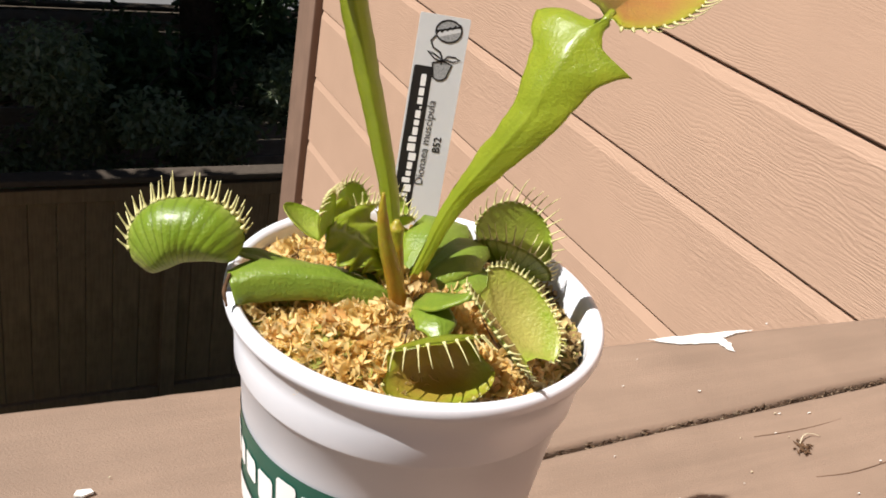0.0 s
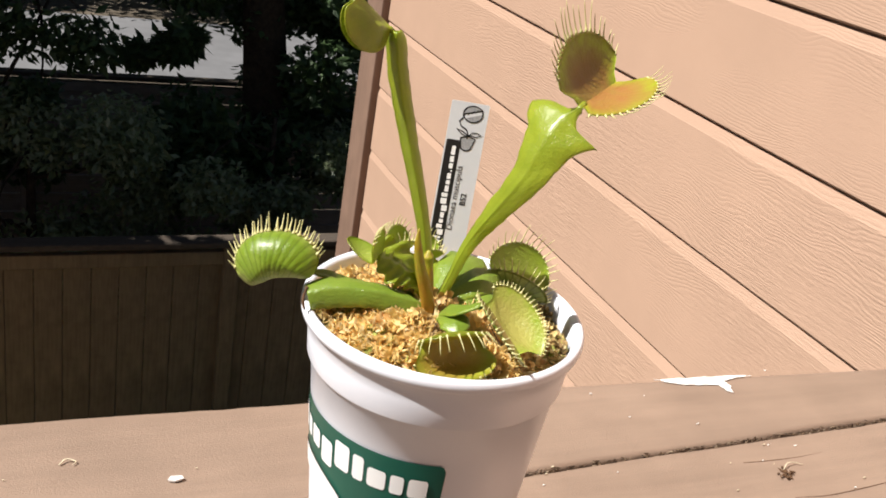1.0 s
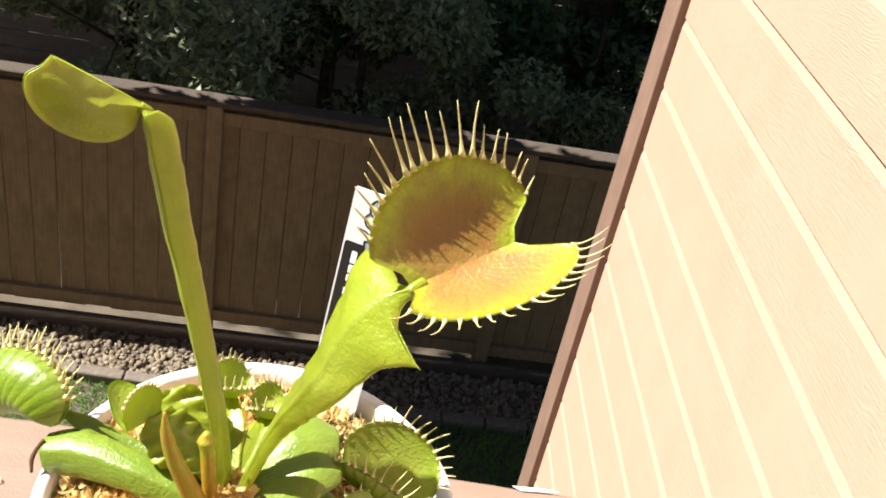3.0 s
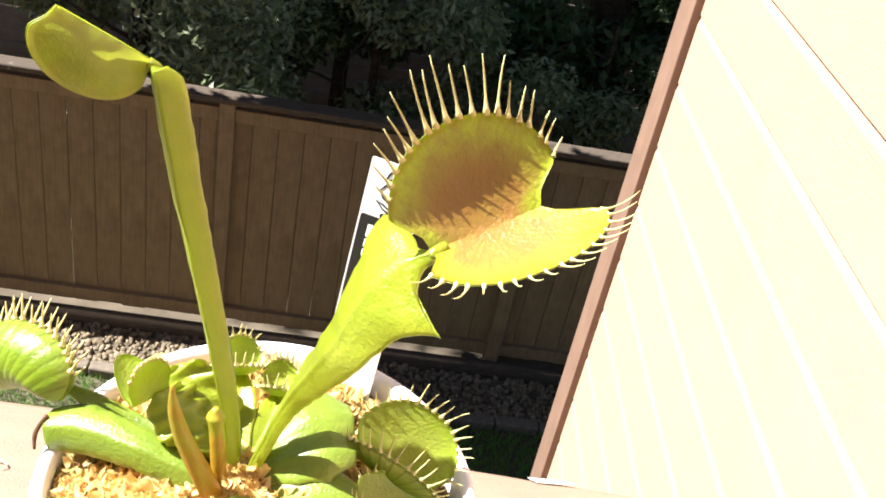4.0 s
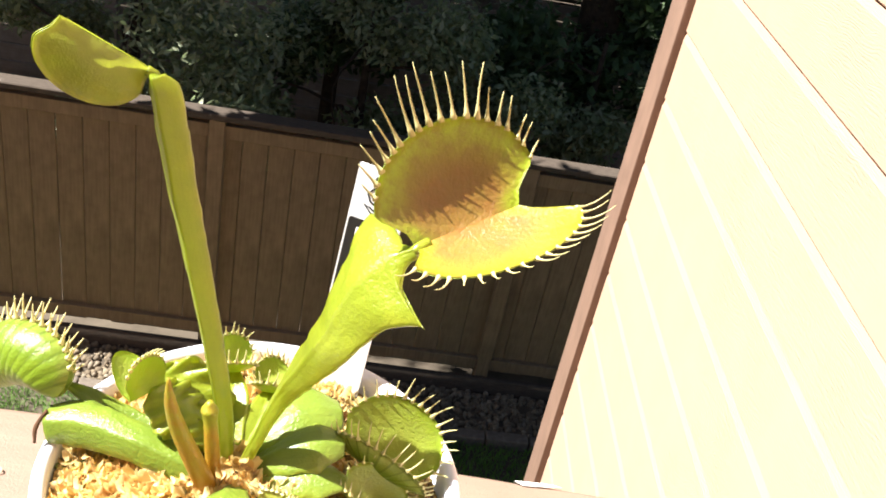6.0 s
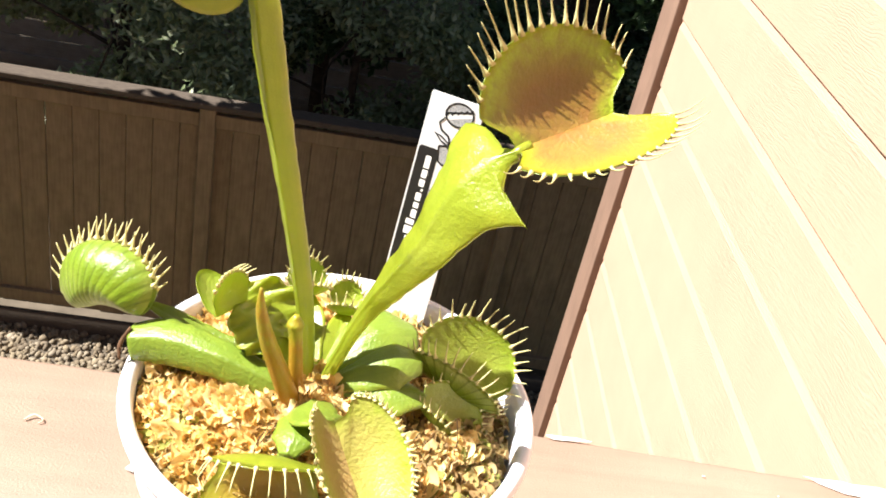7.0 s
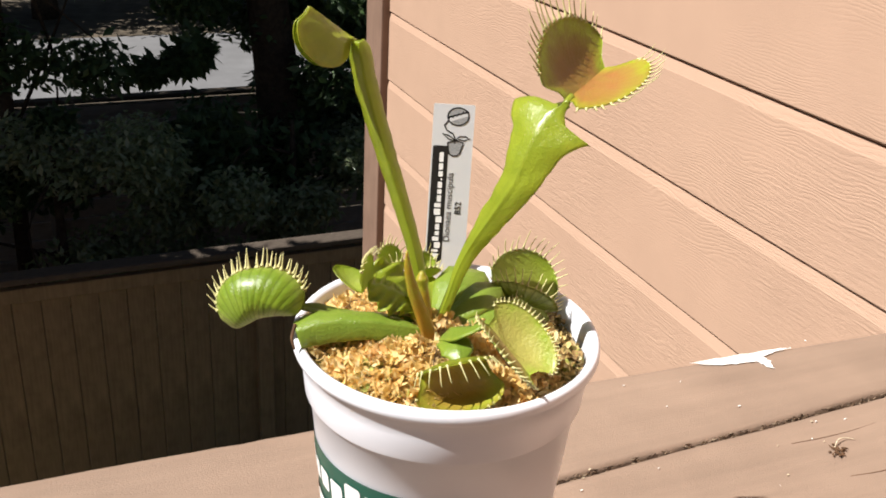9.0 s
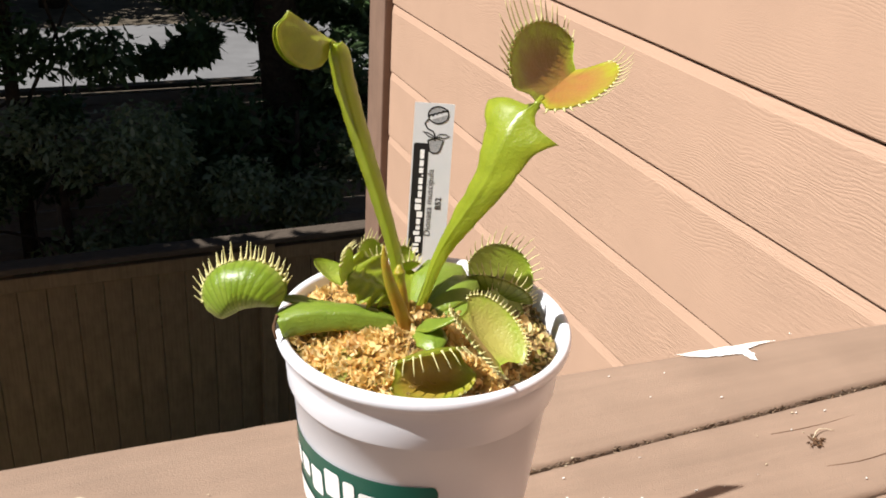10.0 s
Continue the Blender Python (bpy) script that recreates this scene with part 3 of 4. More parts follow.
def wrapped_patch(a0, a1, z_of, n, m, mat, name, parent, lift, label=""):
    """A printed patch on the cone between two angles; z_of(u) gives its low and high edge."""
    verts, faces = [], []
    for i in range(n + 1):
        u = i / n
        lo, hi = z_of(u)
        for j in range(m + 1):
            verts.append(wrap(a0 + (a1 - a0) * u, lo + (hi - lo) * j / m, lift))
    for i in range(n):
        for j in range(m):
            a = i * (m + 1) + j
            faces.append((a, a + m + 1, a + m + 2, a + 1))
    return from_lists(name, verts, faces, mat, parent, label=label)


A0, A1 = radians(-226), radians(-103.5)


def panel_edge(u):
    edge = min(u, 1 - u) * (A1 - A0) * 0.052
    c = max(0.0, 0.003 - edge)
    cut = 0.003 - math.sqrt(max(0.0, 0.003 ** 2 - c * c))
    return 0.0985 + cut, 0.1345 - cut


panel = wrapped_patch(A0, A1, panel_edge, 90, 8, GREEN_INK, "printed_panel", pot, 0.00035, "dark green printed panel")


def ink_stroke(points, half, name="ink_mark", mat=None, lift=0.0007):
    """A rounded stroke on the cone through (angle, height) points."""
    verts, faces = [], []
    pts = [Vector((a, z)) for a, z in points]
    n = len(pts)
    k = 0.0518
    for i, p in enumerate(pts):
        d = pts[min(i + 1, n - 1)] - pts[max(i - 1, 0)]
        d = Vector((d.x * k, d.y)).normalized()
        s = Vector((-d.y, d.x))
        h = half * (0.75 if i in (0, n - 1) else 1.0)
        for sg in (-1, 0, 1):
            verts.append(wrap(p.x + s.x * h * sg / k, p.y + s.y * h * sg, lift))
    for i in range(n - 1):
        for j in range(2):
            a = i * 3 + j
            faces.append((a, a + 3, a + 4, a + 1))
    return from_lists(name, verts, faces, mat or WHITE_INK, pot)


# plain white marks stand in for the printed name, one for each character
def block_mark(a0, a1, z0, z1):
    def edges(u):
        cut = 0.0014 * (1 - math.sqrt(max(0.0, 1 - max(0.0, 1 - min(u, 1 - u) * (a1 - a0) * 0.052 / 0.0014) ** 2)))
        return z0 + cut, z1 - cut
    wrapped_patch(a0, a1, edges, 12, 3, WHITE_INK, "white_mark", pot, 0.0007)


POT_MARKS = [(2.2, 1, 0), (1.1, 1, 0), (2.4, 0, 1), (1.7, 0.7, 0), (1.7, 0, 0), (2.4, 0, 0), (2.5, 0, 1), (2.6, 1, 0), (1.7, 0.7, 0), (2.6, 0, 0), (1.8, 0, 0), (2.5, 0, 0)]
POT_STEP = (A1 - A0 - 0.16) / sum(m[0] + 0.6 for m in POT_MARKS)
az = A0 + 0.08
for wide, rise, drop in POT_MARKS:
    lo, hi = 0.1165 - (0.0035 if drop else 0.0), 0.1262 + 0.0042 * max(rise, 0)
    block_mark(az, az + wide * POT_STEP, lo, hi)
    az += (wide + 0.6) * POT_STEP
for k in range(5):
    block_mark(A1 - 0.46 + 0.084 * k, A1 - 0.46 + 0.084 * k + 0.060, 0.1030, 0.1078)
wrapped_patch(radians(-212), radians(-150), lambda u: (0.0978, 0.0985 + 0.010 * math.sin(math.pi * min(1, u * 1.0)) ** 0.7), 40, 4, WHITE_INK, "white_swoosh", pot, 0.0008)
ink_stroke([(radians(-196 + 46 * k / 14), 0.0985 + 0.0115 * math.sin(math.pi * (16 + 46 * k / 14) / 62) ** 0.7) for k in range(15)], 0.0003, "outline_mark", BLACK, 0.0010)

# ---- moss ----
def moss_z(x, y):
    r = math.hypot(x, y)
    lump = 0.0042 * noise.noise(Vector((x * 80, y * 80, 1.7))) + 0.0018 * noise.noise(Vector((x * 190, y * 190, 4.1)))
    return 0.1725 + 0.0085 * math.exp(-((x + 0.008) ** 2 + (y + 0.012) ** 2) / 0.0011) - 0.055 * max(0.0, x) - 0.0075 * math.exp(-((x + 0.012) ** 2 + (y + 0.047) ** 2) / 0.00016) + lump - 0.004 * max(0.0, (r - 0.045) / 0.012)


verts, faces = [(0, 0, moss_z(0, 0))], []
NR, NA = 40, 120
for i in range(1, NR + 1):
    for k in range(NA):
        r, a = 0.0562 * i / NR, 2 * math.pi * k / NA
        x, y = r * math.cos(a), r * math.sin(a)
        verts.append((x, y, moss_z(x, y)))
for k in range(NA):
    faces.append((0, 1 + k, 1 + (k + 1) % NA))
for i in range(NR - 1):
    for k in range(NA):
        a, b = 1 + i * NA + k, 1 + i * NA + (k + 1) % NA
        faces.append((a, a + NA, b + NA, b))
tagged(from_lists("moss_bed", verts, faces, MOSS_BED), "damp brown sphagnum bed filling the white pot", "moss", kind="stuff")


def moss_tufts(name, n, mat, seed, where, length, label):
    rnd = random.Random(seed)
    verts, faces = [], []
    made = 0
    while made < n:
        r, a = 0.0555 * math.sqrt(rnd.random()), rnd.uniform(0, 2 * math.pi)
        x, y = r * math.cos(a), r * math.sin(a)
        if not where(x, y, rnd):
            continue
        made += 1
        l, w = rnd.uniform(*length), rnd.uniform(0.0007, 0.0021)
        turn = rnd.uniform(1.5, 5.5)
        rad = l / turn
        fwd = Vector((rnd.gauss(0, 1), rnd.gauss(0, 1), rnd.gauss(0.1, 0.3))).normalized()
        axis = fwd.cross(Vector((rnd.gauss(0, 0.8), rnd.gauss(0, 0.8), rnd.gauss(0.6, 0.8)))).normalized()
        side = axis.cross(fwd)
        p0 = Vector((x, y, moss_z(x, y) + rnd.uniform(-0.0008, 0.0032)))
        o = len(verts)
        for i in range(8):
            u = i / 7
            g = turn * (u - 0.5)
            c = p0 + fwd * rad * math.sin(g) + side * rad * (1 - math.cos(g)) + axis * l * 0.18 * (u - 0.5)
            rr = math.hypot(c.x, c.y)
            if rr > 0.0558:
                c.x, c.y = c.x * 0.0558 / rr, c.y * 0.0558 / rr
            tang = fwd * math.cos(g) + side * math.sin(g)
            rim_dir = axis.cross(tang)
            h = w * (0.25 + math.sin(math.pi * min(0.96, u * 0.92 + 0.06)))
            verts += [c - axis * h, c + rim_dir * h * 0.6, c + axis * h]
        for i in range(7):
            k = o + i * 3
            faces += [(k, k + 1, k + 4, k + 3), (k + 1, k + 2, k + 5, k + 4)]
    tagged(from_lists(name, verts, faces, mat), label, "moss", kind="stuff")


# Moss turns darker towards +x and close to the rim, in random patches.
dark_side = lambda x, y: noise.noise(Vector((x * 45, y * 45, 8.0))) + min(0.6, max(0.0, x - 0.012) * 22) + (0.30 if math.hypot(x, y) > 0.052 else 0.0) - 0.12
moss_tufts("dry_moss", 6500, MOSS, 1, lambda x, y, r: dark_side(x, y) < 0.32 + r.gauss(0, 0.12), (0.006, 0.015), "golden-tan dried long-fibred sphagnum moss heaped in the pot")
moss_tufts("dark_moss", 2000, MOSS_DARK, 2, lambda x, y, r: dark_side(x, y) > 0.25 + r.gauss(0, 0.2), (0.005, 0.011), "dark brown sphagnum moss at the pot's edge")
moss_tufts("green_moss", 700, MOSS_GREEN, 3, lambda x, y, r: math.hypot(x, y) > 0.040 and y < 0.01 and abs(x) > 0.012, (0.003, 0.007), "greenish living sphagnum strands near the rim")
verts, faces = [], []
rnd = random.Random(9)
for i in range(60):
    r, a = 0.052 * math.sqrt(rnd.random()), rnd.uniform(0, 6.283)
    x, y = r * math.cos(a), r * math.sin(a)
    l = rnd.uniform(0.006, 0.016)
    p = Vector((x, y, moss_z(x, y) + 0.001))
    d = Vector((rnd.gauss(0, 1), rnd.gauss(0, 1), rnd.uniform(0.0, 0.9))).normalized()
    q = Vector((rnd.gauss(0, 1), rnd.gauss(0, 1), rnd.gauss(0, 1))) * 0.003
    pts = [p, p + d * l * 0.5 + q, p + d * l]
    for c in pts:
        rr = math.hypot(c.x, c.y)
        if rr > 0.0555:
            c.x, c.y = c.x * 0.0555 / rr, c.y * 0.0555 / rr
    tube_into(verts, faces, catmull(pts, 7), lerp_list([0.00028, 0.0002, 0.0001], 7), 4)
tagged(from_lists("moss_stems", verts, faces, DRY), "thin dark dead stems poking out of the moss", "twigs", kind="stuff")

# ---- name tag ----
TAG_TOP, TAG_DOWN = Vector((0.0268, 0.0605, 0.2530)), Vector((0.0205, 0.0485, 0.1790))
tag_d = (TAG_DOWN - TAG_TOP).normalized()
tag_u = Vector((0.0172, -0.0062, 0.0))
tag_u = (tag_u - tag_d * tag_u.dot(tag_d)).normalized()
tag_n = tag_u.cross(tag_d)
if tag_n.y > 0:
    tag_n = -tag_n
TAG_W, TAG_L = 0.0180, 0.098
TAG_M = Matrix((tag_u, -tag_d, tag_n)).transposed().to_4x4()
TAG_M.translation = TAG_TOP - tag_u * TAG_W / 2
tag = tagged(group_at("plant_tag"), "white plastic plant label stuck upright in the moss", "plant label")
tag.matrix_world = TAG_M


def tag_shape(points, lift, thick=0.0):
    bm = bmesh.new()
    vs = [bm.verts.new((x, y, lift)) for x, y in points]
    f = bm.faces.new(vs)
    if thick:
        g = bmesh.ops.extrude_face_region(bm, geom=[f])
        bmesh.ops.translate(bm, verts=[v for v in g["geom"] if isinstance(v, bmesh.types.BMVert)], vec=(0, 0, -thick))
    bmesh.ops.recalc_face_normals(bm, faces=bm.faces)
    return bm


def rounded(x0, x1, y0, y1, r, n=5):
    out = []
    for cx, cy, a in ((x1 - r, y1 - r, 0), (x0 + r, y1 - r, 90), (x0 + r, y0 + r, 180), (x1 - r, y0 + r, 270)):
        out += [(cx + r * math.cos(radians(a + 90 * k / n)), cy + r * math.sin(radians(a + 90 * k / n))) for k in range(n + 1)]
    return out


def ring(cx, cy, rx, ry, n=24, a0=0, a1=360):
    return [(cx + rx * math.cos(radians(a0 + (a1 - a0) * k / n)), cy + ry * math.sin(radians(a0 + (a1 - a0) * k / n))) for k in range(n + (a1 - a0 < 360))]


def tag_line(pts, half, name, mat, lift=0.00018):
    bm = bmesh.new()
    rows = []
    for i, p in enumerate(pts):
        p = Vector(p)
        d = (Vector(pts[min(i + 1, len(pts) - 1)]) - Vector(pts[max(i - 1, 0)])).normalized()
        s = Vector((-d.y, d.x)) * half
        rows.append([bm.verts.new((p.x - s.x, p.y - s.y, lift)), bm.verts.new((p.x + s.x, p.y + s.y, lift))])
    for a, b in zip(rows, rows[1:]):
        bm.faces.new((a[0], b[0], b[1], a[1]))
    return part(name, bm, mat, tag, smooth=False)


part("blade", tag_shape(rounded(0, TAG_W, -TAG_L, 0, 0.0006), 0.0, 0.0007), TAG, tag, smooth=False)
part("black_strip", tag_shape(rounded(0.0006, 0.0074, -0.0712, -0.0182, 0.0010), 0.00008), BLACK, tag, "black strip with plain white marks", smooth=False)
# plain white marks stand in for the printed name, one for each character: (width, rise above and drop below the line)
MARKS = [(2.2, 1, 0), (1.1, 1, 0), (2.4, 0, 1), (1.7, 0.7, 0), (1.7, 0, 0), (2.4, 0, 0), (2.5, 0, 1), (2.5, 1, 0), (1.7, 0.7, 0), (2.6, 0, 0), (1.8, 0, 0), (2.5, 0, 0), (0.9, -1, 0), (2.2, 0, 0), (2.5, 0, 0), (3.8, 0, 0)]
STEP = 0.0490 / sum(m[0] + 0.55 for m in MARKS)
y = -0.0695
for wide, rise, drop in MARKS:
    lo, hi = 0.0027 if rise > 0 else 0.0037, 0.0064 if drop else 0.0056
    if rise < 0:
        lo = 0.0049
    part("white_mark", tag_shape(rounded(lo, hi, y, y + wide * STEP, 0.00035), 0.00016), WHITE_INK, tag, smooth=False)
    y += (wide + 0.55) * STEP


def tag_text(text, size, x, y0, y1, name, bold=0.0):
    cu = bpy.data.curves.new(name, "FONT")
    cu.body, cu.size, cu.offset = text, size, bold
    tmp = new(name, cu)
    bpy.context.view_layer.update()
    me = bpy.data.meshes.new_from_object(tmp)
    bpy.data.objects.remove(tmp)
    xs = [v.co.x for v in me.vertices]
    k = (y1 - y0) / (max(xs) - min(xs))
    lo = min(xs)
    for v in me.vertices:
        v.co = Vector((x - v.co.y * k, y0 + (v.co.x - lo) * k, 0.00016))
    me.materials.append(GREY_INK if not bold else BLACK)
    ob = new(name, me)
    ob.parent = tag
    return ob


tag_text("Dionaea muscipula", 0.003, 0.0103, -0.0612, -0.0300, "species_name")
tag_text("B52", 0.003, 0.0145, -0.0486, -0.0430, "variety_name", 0.00006)
# printed drawing: a round trap on a stalk in a small pot, as plain shapes
part("drawn_trap", tag_shape(ring(0.0108, -0.0052, 0.0046, 0.0038), 0.00010), HALFTONE, tag, smooth=False)
tag_line(ring(0.0108, -0.0052, 0.0046, 0.0038) + [(0.0154, -0.0052)], 0.00028, "drawn_outline", BLACK)
zig = [(0.0066 + 0.0009 * k, -0.0062 + 0.00035 * k + (0.0007 if k % 2 else -0.0003)) for k in range(10)]
part("drawn_mouth", tag_shape([(0.0064, -0.0058), (0.0153, -0.0030), (0.0153, -0.0048), (0.0070, -0.0078)], 0.00013), TAG, tag, smooth=False)
tag_line(zig, 0.00030, "drawn_outline", BLACK)
tag_line([(0.0064, -0.0056), (0.0108, -0.0044), (0.0153, -0.0030)], 0.00028, "drawn_outline", BLACK)
tag_line([(0.0065, -0.0072), (0.0050, -0.0092), (0.0062, -0.0114), (0.0090, -0.0128), (0.0100, -0.0150), (0.0100, -0.0170)], 0.00030, "drawn_outline", BLACK)
tag_line([(0.0100, -0.0160), (0.0070, -0.0150), (0.0044, -0.0128), (0.0066, -0.0134), (0.0092, -0.0148), (0.0100, -0.0160)], 0.00024, "drawn_outline", BLACK)
tag_line([(0.0100, -0.0160), (0.0120, -0.0138), (0.0146, -0.0138), (0.0166, -0.0146), (0.0140, -0.0156), (0.0118, -0.0152), (0.0100, -0.0160)], 0.00024, "drawn_outline", BLACK)
part("drawn_pot", tag_shape([(0.0068, -0.0168), (0.0078, -0.0218), (0.0094, -0.0226), (0.0112, -0.0224), (0.0124, -0.0214), (0.0138, -0.0166)], 0.00010), HALFTONE, tag, smooth=False)
tag_line([(0.0068, -0.0168), (0.0078, -0.0218), (0.0094, -0.0226), (0.0112, -0.0224), (0.0124, -0.0214), (0.0138, -0.0166), (0.0104, -0.0158), (0.0068, -0.0168)], 0.00030, "drawn_outline", BLACK)

# ---- the plant ----
plant = tagged(group_at("venus_flytrap", (0, 0, 0.17)), "Venus flytrap with open and closed green traps edged in cilia", "plant")
INV = Matrix.Translation((0, 0, -0.17))


def V(*a):
    return Vector(a)


def blade(name, spine, widths, side, curl=0.2, mat=None, thick=0.0011, n=34, m=10, label="", side2=None, wave=0.0, face=None):
    """A leaf blade along a spine: widths are half-widths, curl lifts (or, below 0, drops) the margins."""
    mat = mat or LEAF
    pts, hw = catmull(spine, n), lerp_list(widths, n)
    verts, faces, tint = [], [], []
    top, bot = [], []
    last = face or Vector((0, 0, 1))
    for i, p in enumerate(pts):
        d = (pts[min(i + 1, n - 1)] - pts[max(i - 1, 0)]).normalized()
        sd = side.lerp(side2, i / (n - 1)) if side2 else side
        s = (sd - d * sd.dot(d)).normalized()
        nm = s.cross(d)
        if nm.dot(last) < 0:
            nm = -nm
        last = nm
        ra, rb = [], []
        for j in range(m + 1):
            u = -1 + 2 * j / m
            c = p + s * hw[i] * u * (1 - 0.18 * abs(curl) * u * u) + nm * hw[i] * curl * (abs(u) ** 1.6)
            c += nm * wave * hw[i] * math.sin(i * 0.9 + j) * abs(u)
            c += nm * (0.0007 * noise.noise(c * 110.0) + 0.00018 * noise.noise(c * 330.0)) * min(1.0, hw[i] / 0.006) + s * 0.0006 * u * noise.noise(c * 260.0) * min(1.0, hw[i] / 0.006)
            th = thick * (1 - 0.75 * u * u) * 0.5 + 0.0002
            ra.append(len(verts))
            verts.append(c + nm * (th + 0.0004 * math.exp(-(u / 0.12) ** 2) * (-1 if curl > 0 else 1)))
            tint.append((abs(u) ** 3 * 0.8, u * 0.5 + 0.5 + 0.02 * math.sin(i * 0.5)))
            rb.append(len(verts))
            verts.append(c - nm * (th + 0.0006 * math.exp(-(u / 0.15) ** 2)))
            tint.append((abs(u) ** 3 * 0.8, u * 0.5 + 0.5 + 0.02 * math.sin(i * 0.5)))
        top.append(ra)
        bot.append(rb)
    for i in range(n - 1):
        for j in range(m):
            faces.append((top[i][j], top[i][j + 1], top[i + 1][j + 1], top[i + 1][j]))
            faces.append((bot[i][j], bot[i + 1][j], bot[i + 1][j + 1], bot[i][j + 1]))
        faces.append((top[i][0], top[i + 1][0], bot[i + 1][0], bot[i][0]))
        faces.append((top[i][m], bot[i][m], bot[i + 1][m], top[i + 1][m]))
    for k in (0, n - 1):
        for j in range(m):
            faces.append((top[k][j], bot[k][j], bot[k][j + 1], top[k][j + 1]))
    ob = from_lists(name, verts, faces, mat, plant, label=label)
    set_tint(ob, tint)
    ob.matrix_parent_inverse = INV
    bm = bmesh.new()
    bm.from_mesh(ob.data)
    bmesh.ops.recalc_face_normals(bm, faces=bm.faces)
    bm.to_mesh(ob.data)
    bm.free()
    return ob


def lobe(h0, h1, apex, away, inside, outside=None, stretch=1.4, bulge=0.16, teeth=16, tooth=0.008, tooth_r=0.00042, seed=1, flare=0.3, square=0.72, droop=0.0, label="", thick=0.0009, span=(10, 170), curve=0.35, shift=0.0, ends=0.5, upright=0.0):
    """One kidney-shaped lobe of a trap: hinge h0-h1, apex in the middle of its margin, bulging away from the point 'away', with its cilia."""
    outside = outside or LOBE_OUT
    rnd = random.Random(seed)
    c = (h0 + h1) / 2
    hx = (h1 - h0)
    a = hx.length / 2 * stretch
    hx = hx.normalized()
    up = apex - c
    up = up - hx * up.dot(hx)
    w = up.length
    up = up.normalized()
    k = hx.cross(up)
    if k.dot(away - c) > 0:
        k = -k
    NA, NR = 44, 10
    verts, faces, tint, fm = [], [], [], []
    grid = [[], []]

    def at(ph, rho):
        cx, sx = math.cos(ph), max(0.0, math.sin(ph))
        e = min(1.0, sx / 0.3)
        wide = 1 / stretch + (1 - 1 / stretch) * e * e * (3 - 2 * e)
        q = c + hx * (a * rho * cx * wide + shift * a * rho * e) + up * w * rho * sx ** square
        q += k * bulge * w * (1 - rho ** 2.4) * min(1.0, rho * 2.2) ** 0.5 * sx ** 0.5
        q -= up * droop * w * (cx * cx if cx > 0 else 0.25 * cx * cx) * e * rho
        q += k * 0.02 * w * noise.noise(Vector((cx * 2.3, sx * 2.3, seed * 1.7))) * rho
        return q
    for side in (0, 1):
        for r in range(NR + 1):
            row = []
            for i in range(NA + 1):
                ph, rho = math.pi * i / NA, r / NR
                row.append(len(verts))
                verts.append(at(ph, rho) + k * (thick * (0.5 + 0.5 * (1 - rho ** 4)) if side else 0.0))
                tint.append((min(1.0, max(0.0, (rho - 0.52) / 0.40)) ** 1.2, i / NA))
            grid[side].append(row)
    for side in (0, 1):
        for r in range(NR):
            for i in range(NA):
                q = (grid[side][r][i], grid[side][r][i + 1], grid[side][r + 1][i + 1], grid[side][r + 1][i])
                faces.append(q if side == 0 else q[::-1])
                fm.append(side)
    for i in range(NA):
        faces.append((grid[0][NR][i], grid[1][NR][i], grid[1][NR][i + 1], grid[0][NR][i + 1]))
        fm.append(1)
    ob = from_lists("trap_lobe", verts, faces, [inside, outside], plant, label=label)
    for i, m in enumerate(fm):
        ob.data.polygons[i].material_index = m
    set_tint(ob, tint)
    ob.matrix_parent_inverse = INV
    for t in range(teeth):
        ph = radians(span[0] + (span[1] - span[0]) * (t + 0.5 + rnd.uniform(-0.18, 0.18)) / teeth)
        p = at(ph, 0.985) + k * thick * 0.4
        out = ((at(ph, 1.0) - at(ph, 0.8)).normalized() + up * upright).normalized()
        ln = tooth * rnd.uniform(0.78, 1.12) * (ends + (1 - ends) * math.sin(ph) ** 2)
        tw = rnd.uniform(-1, 1)
        tv, tf = [], []
        pts = [p + out * ln * u - k * ln * (flare * u + curve * u * u) + hx * ln * 0.12 * u * u * tw for u in (0, 0.12, 0.3, 0.55, 0.8, 1.0)]
        tube_into(tv, tf, pts, [tooth_r * 3.4, tooth_r * 1.9, tooth_r, tooth_r * 0.85, tooth_r * 0.65, tooth_r * 0.3], 5)
        from_lists("cilium", tv, tf, CILIA, ob)
    return ob


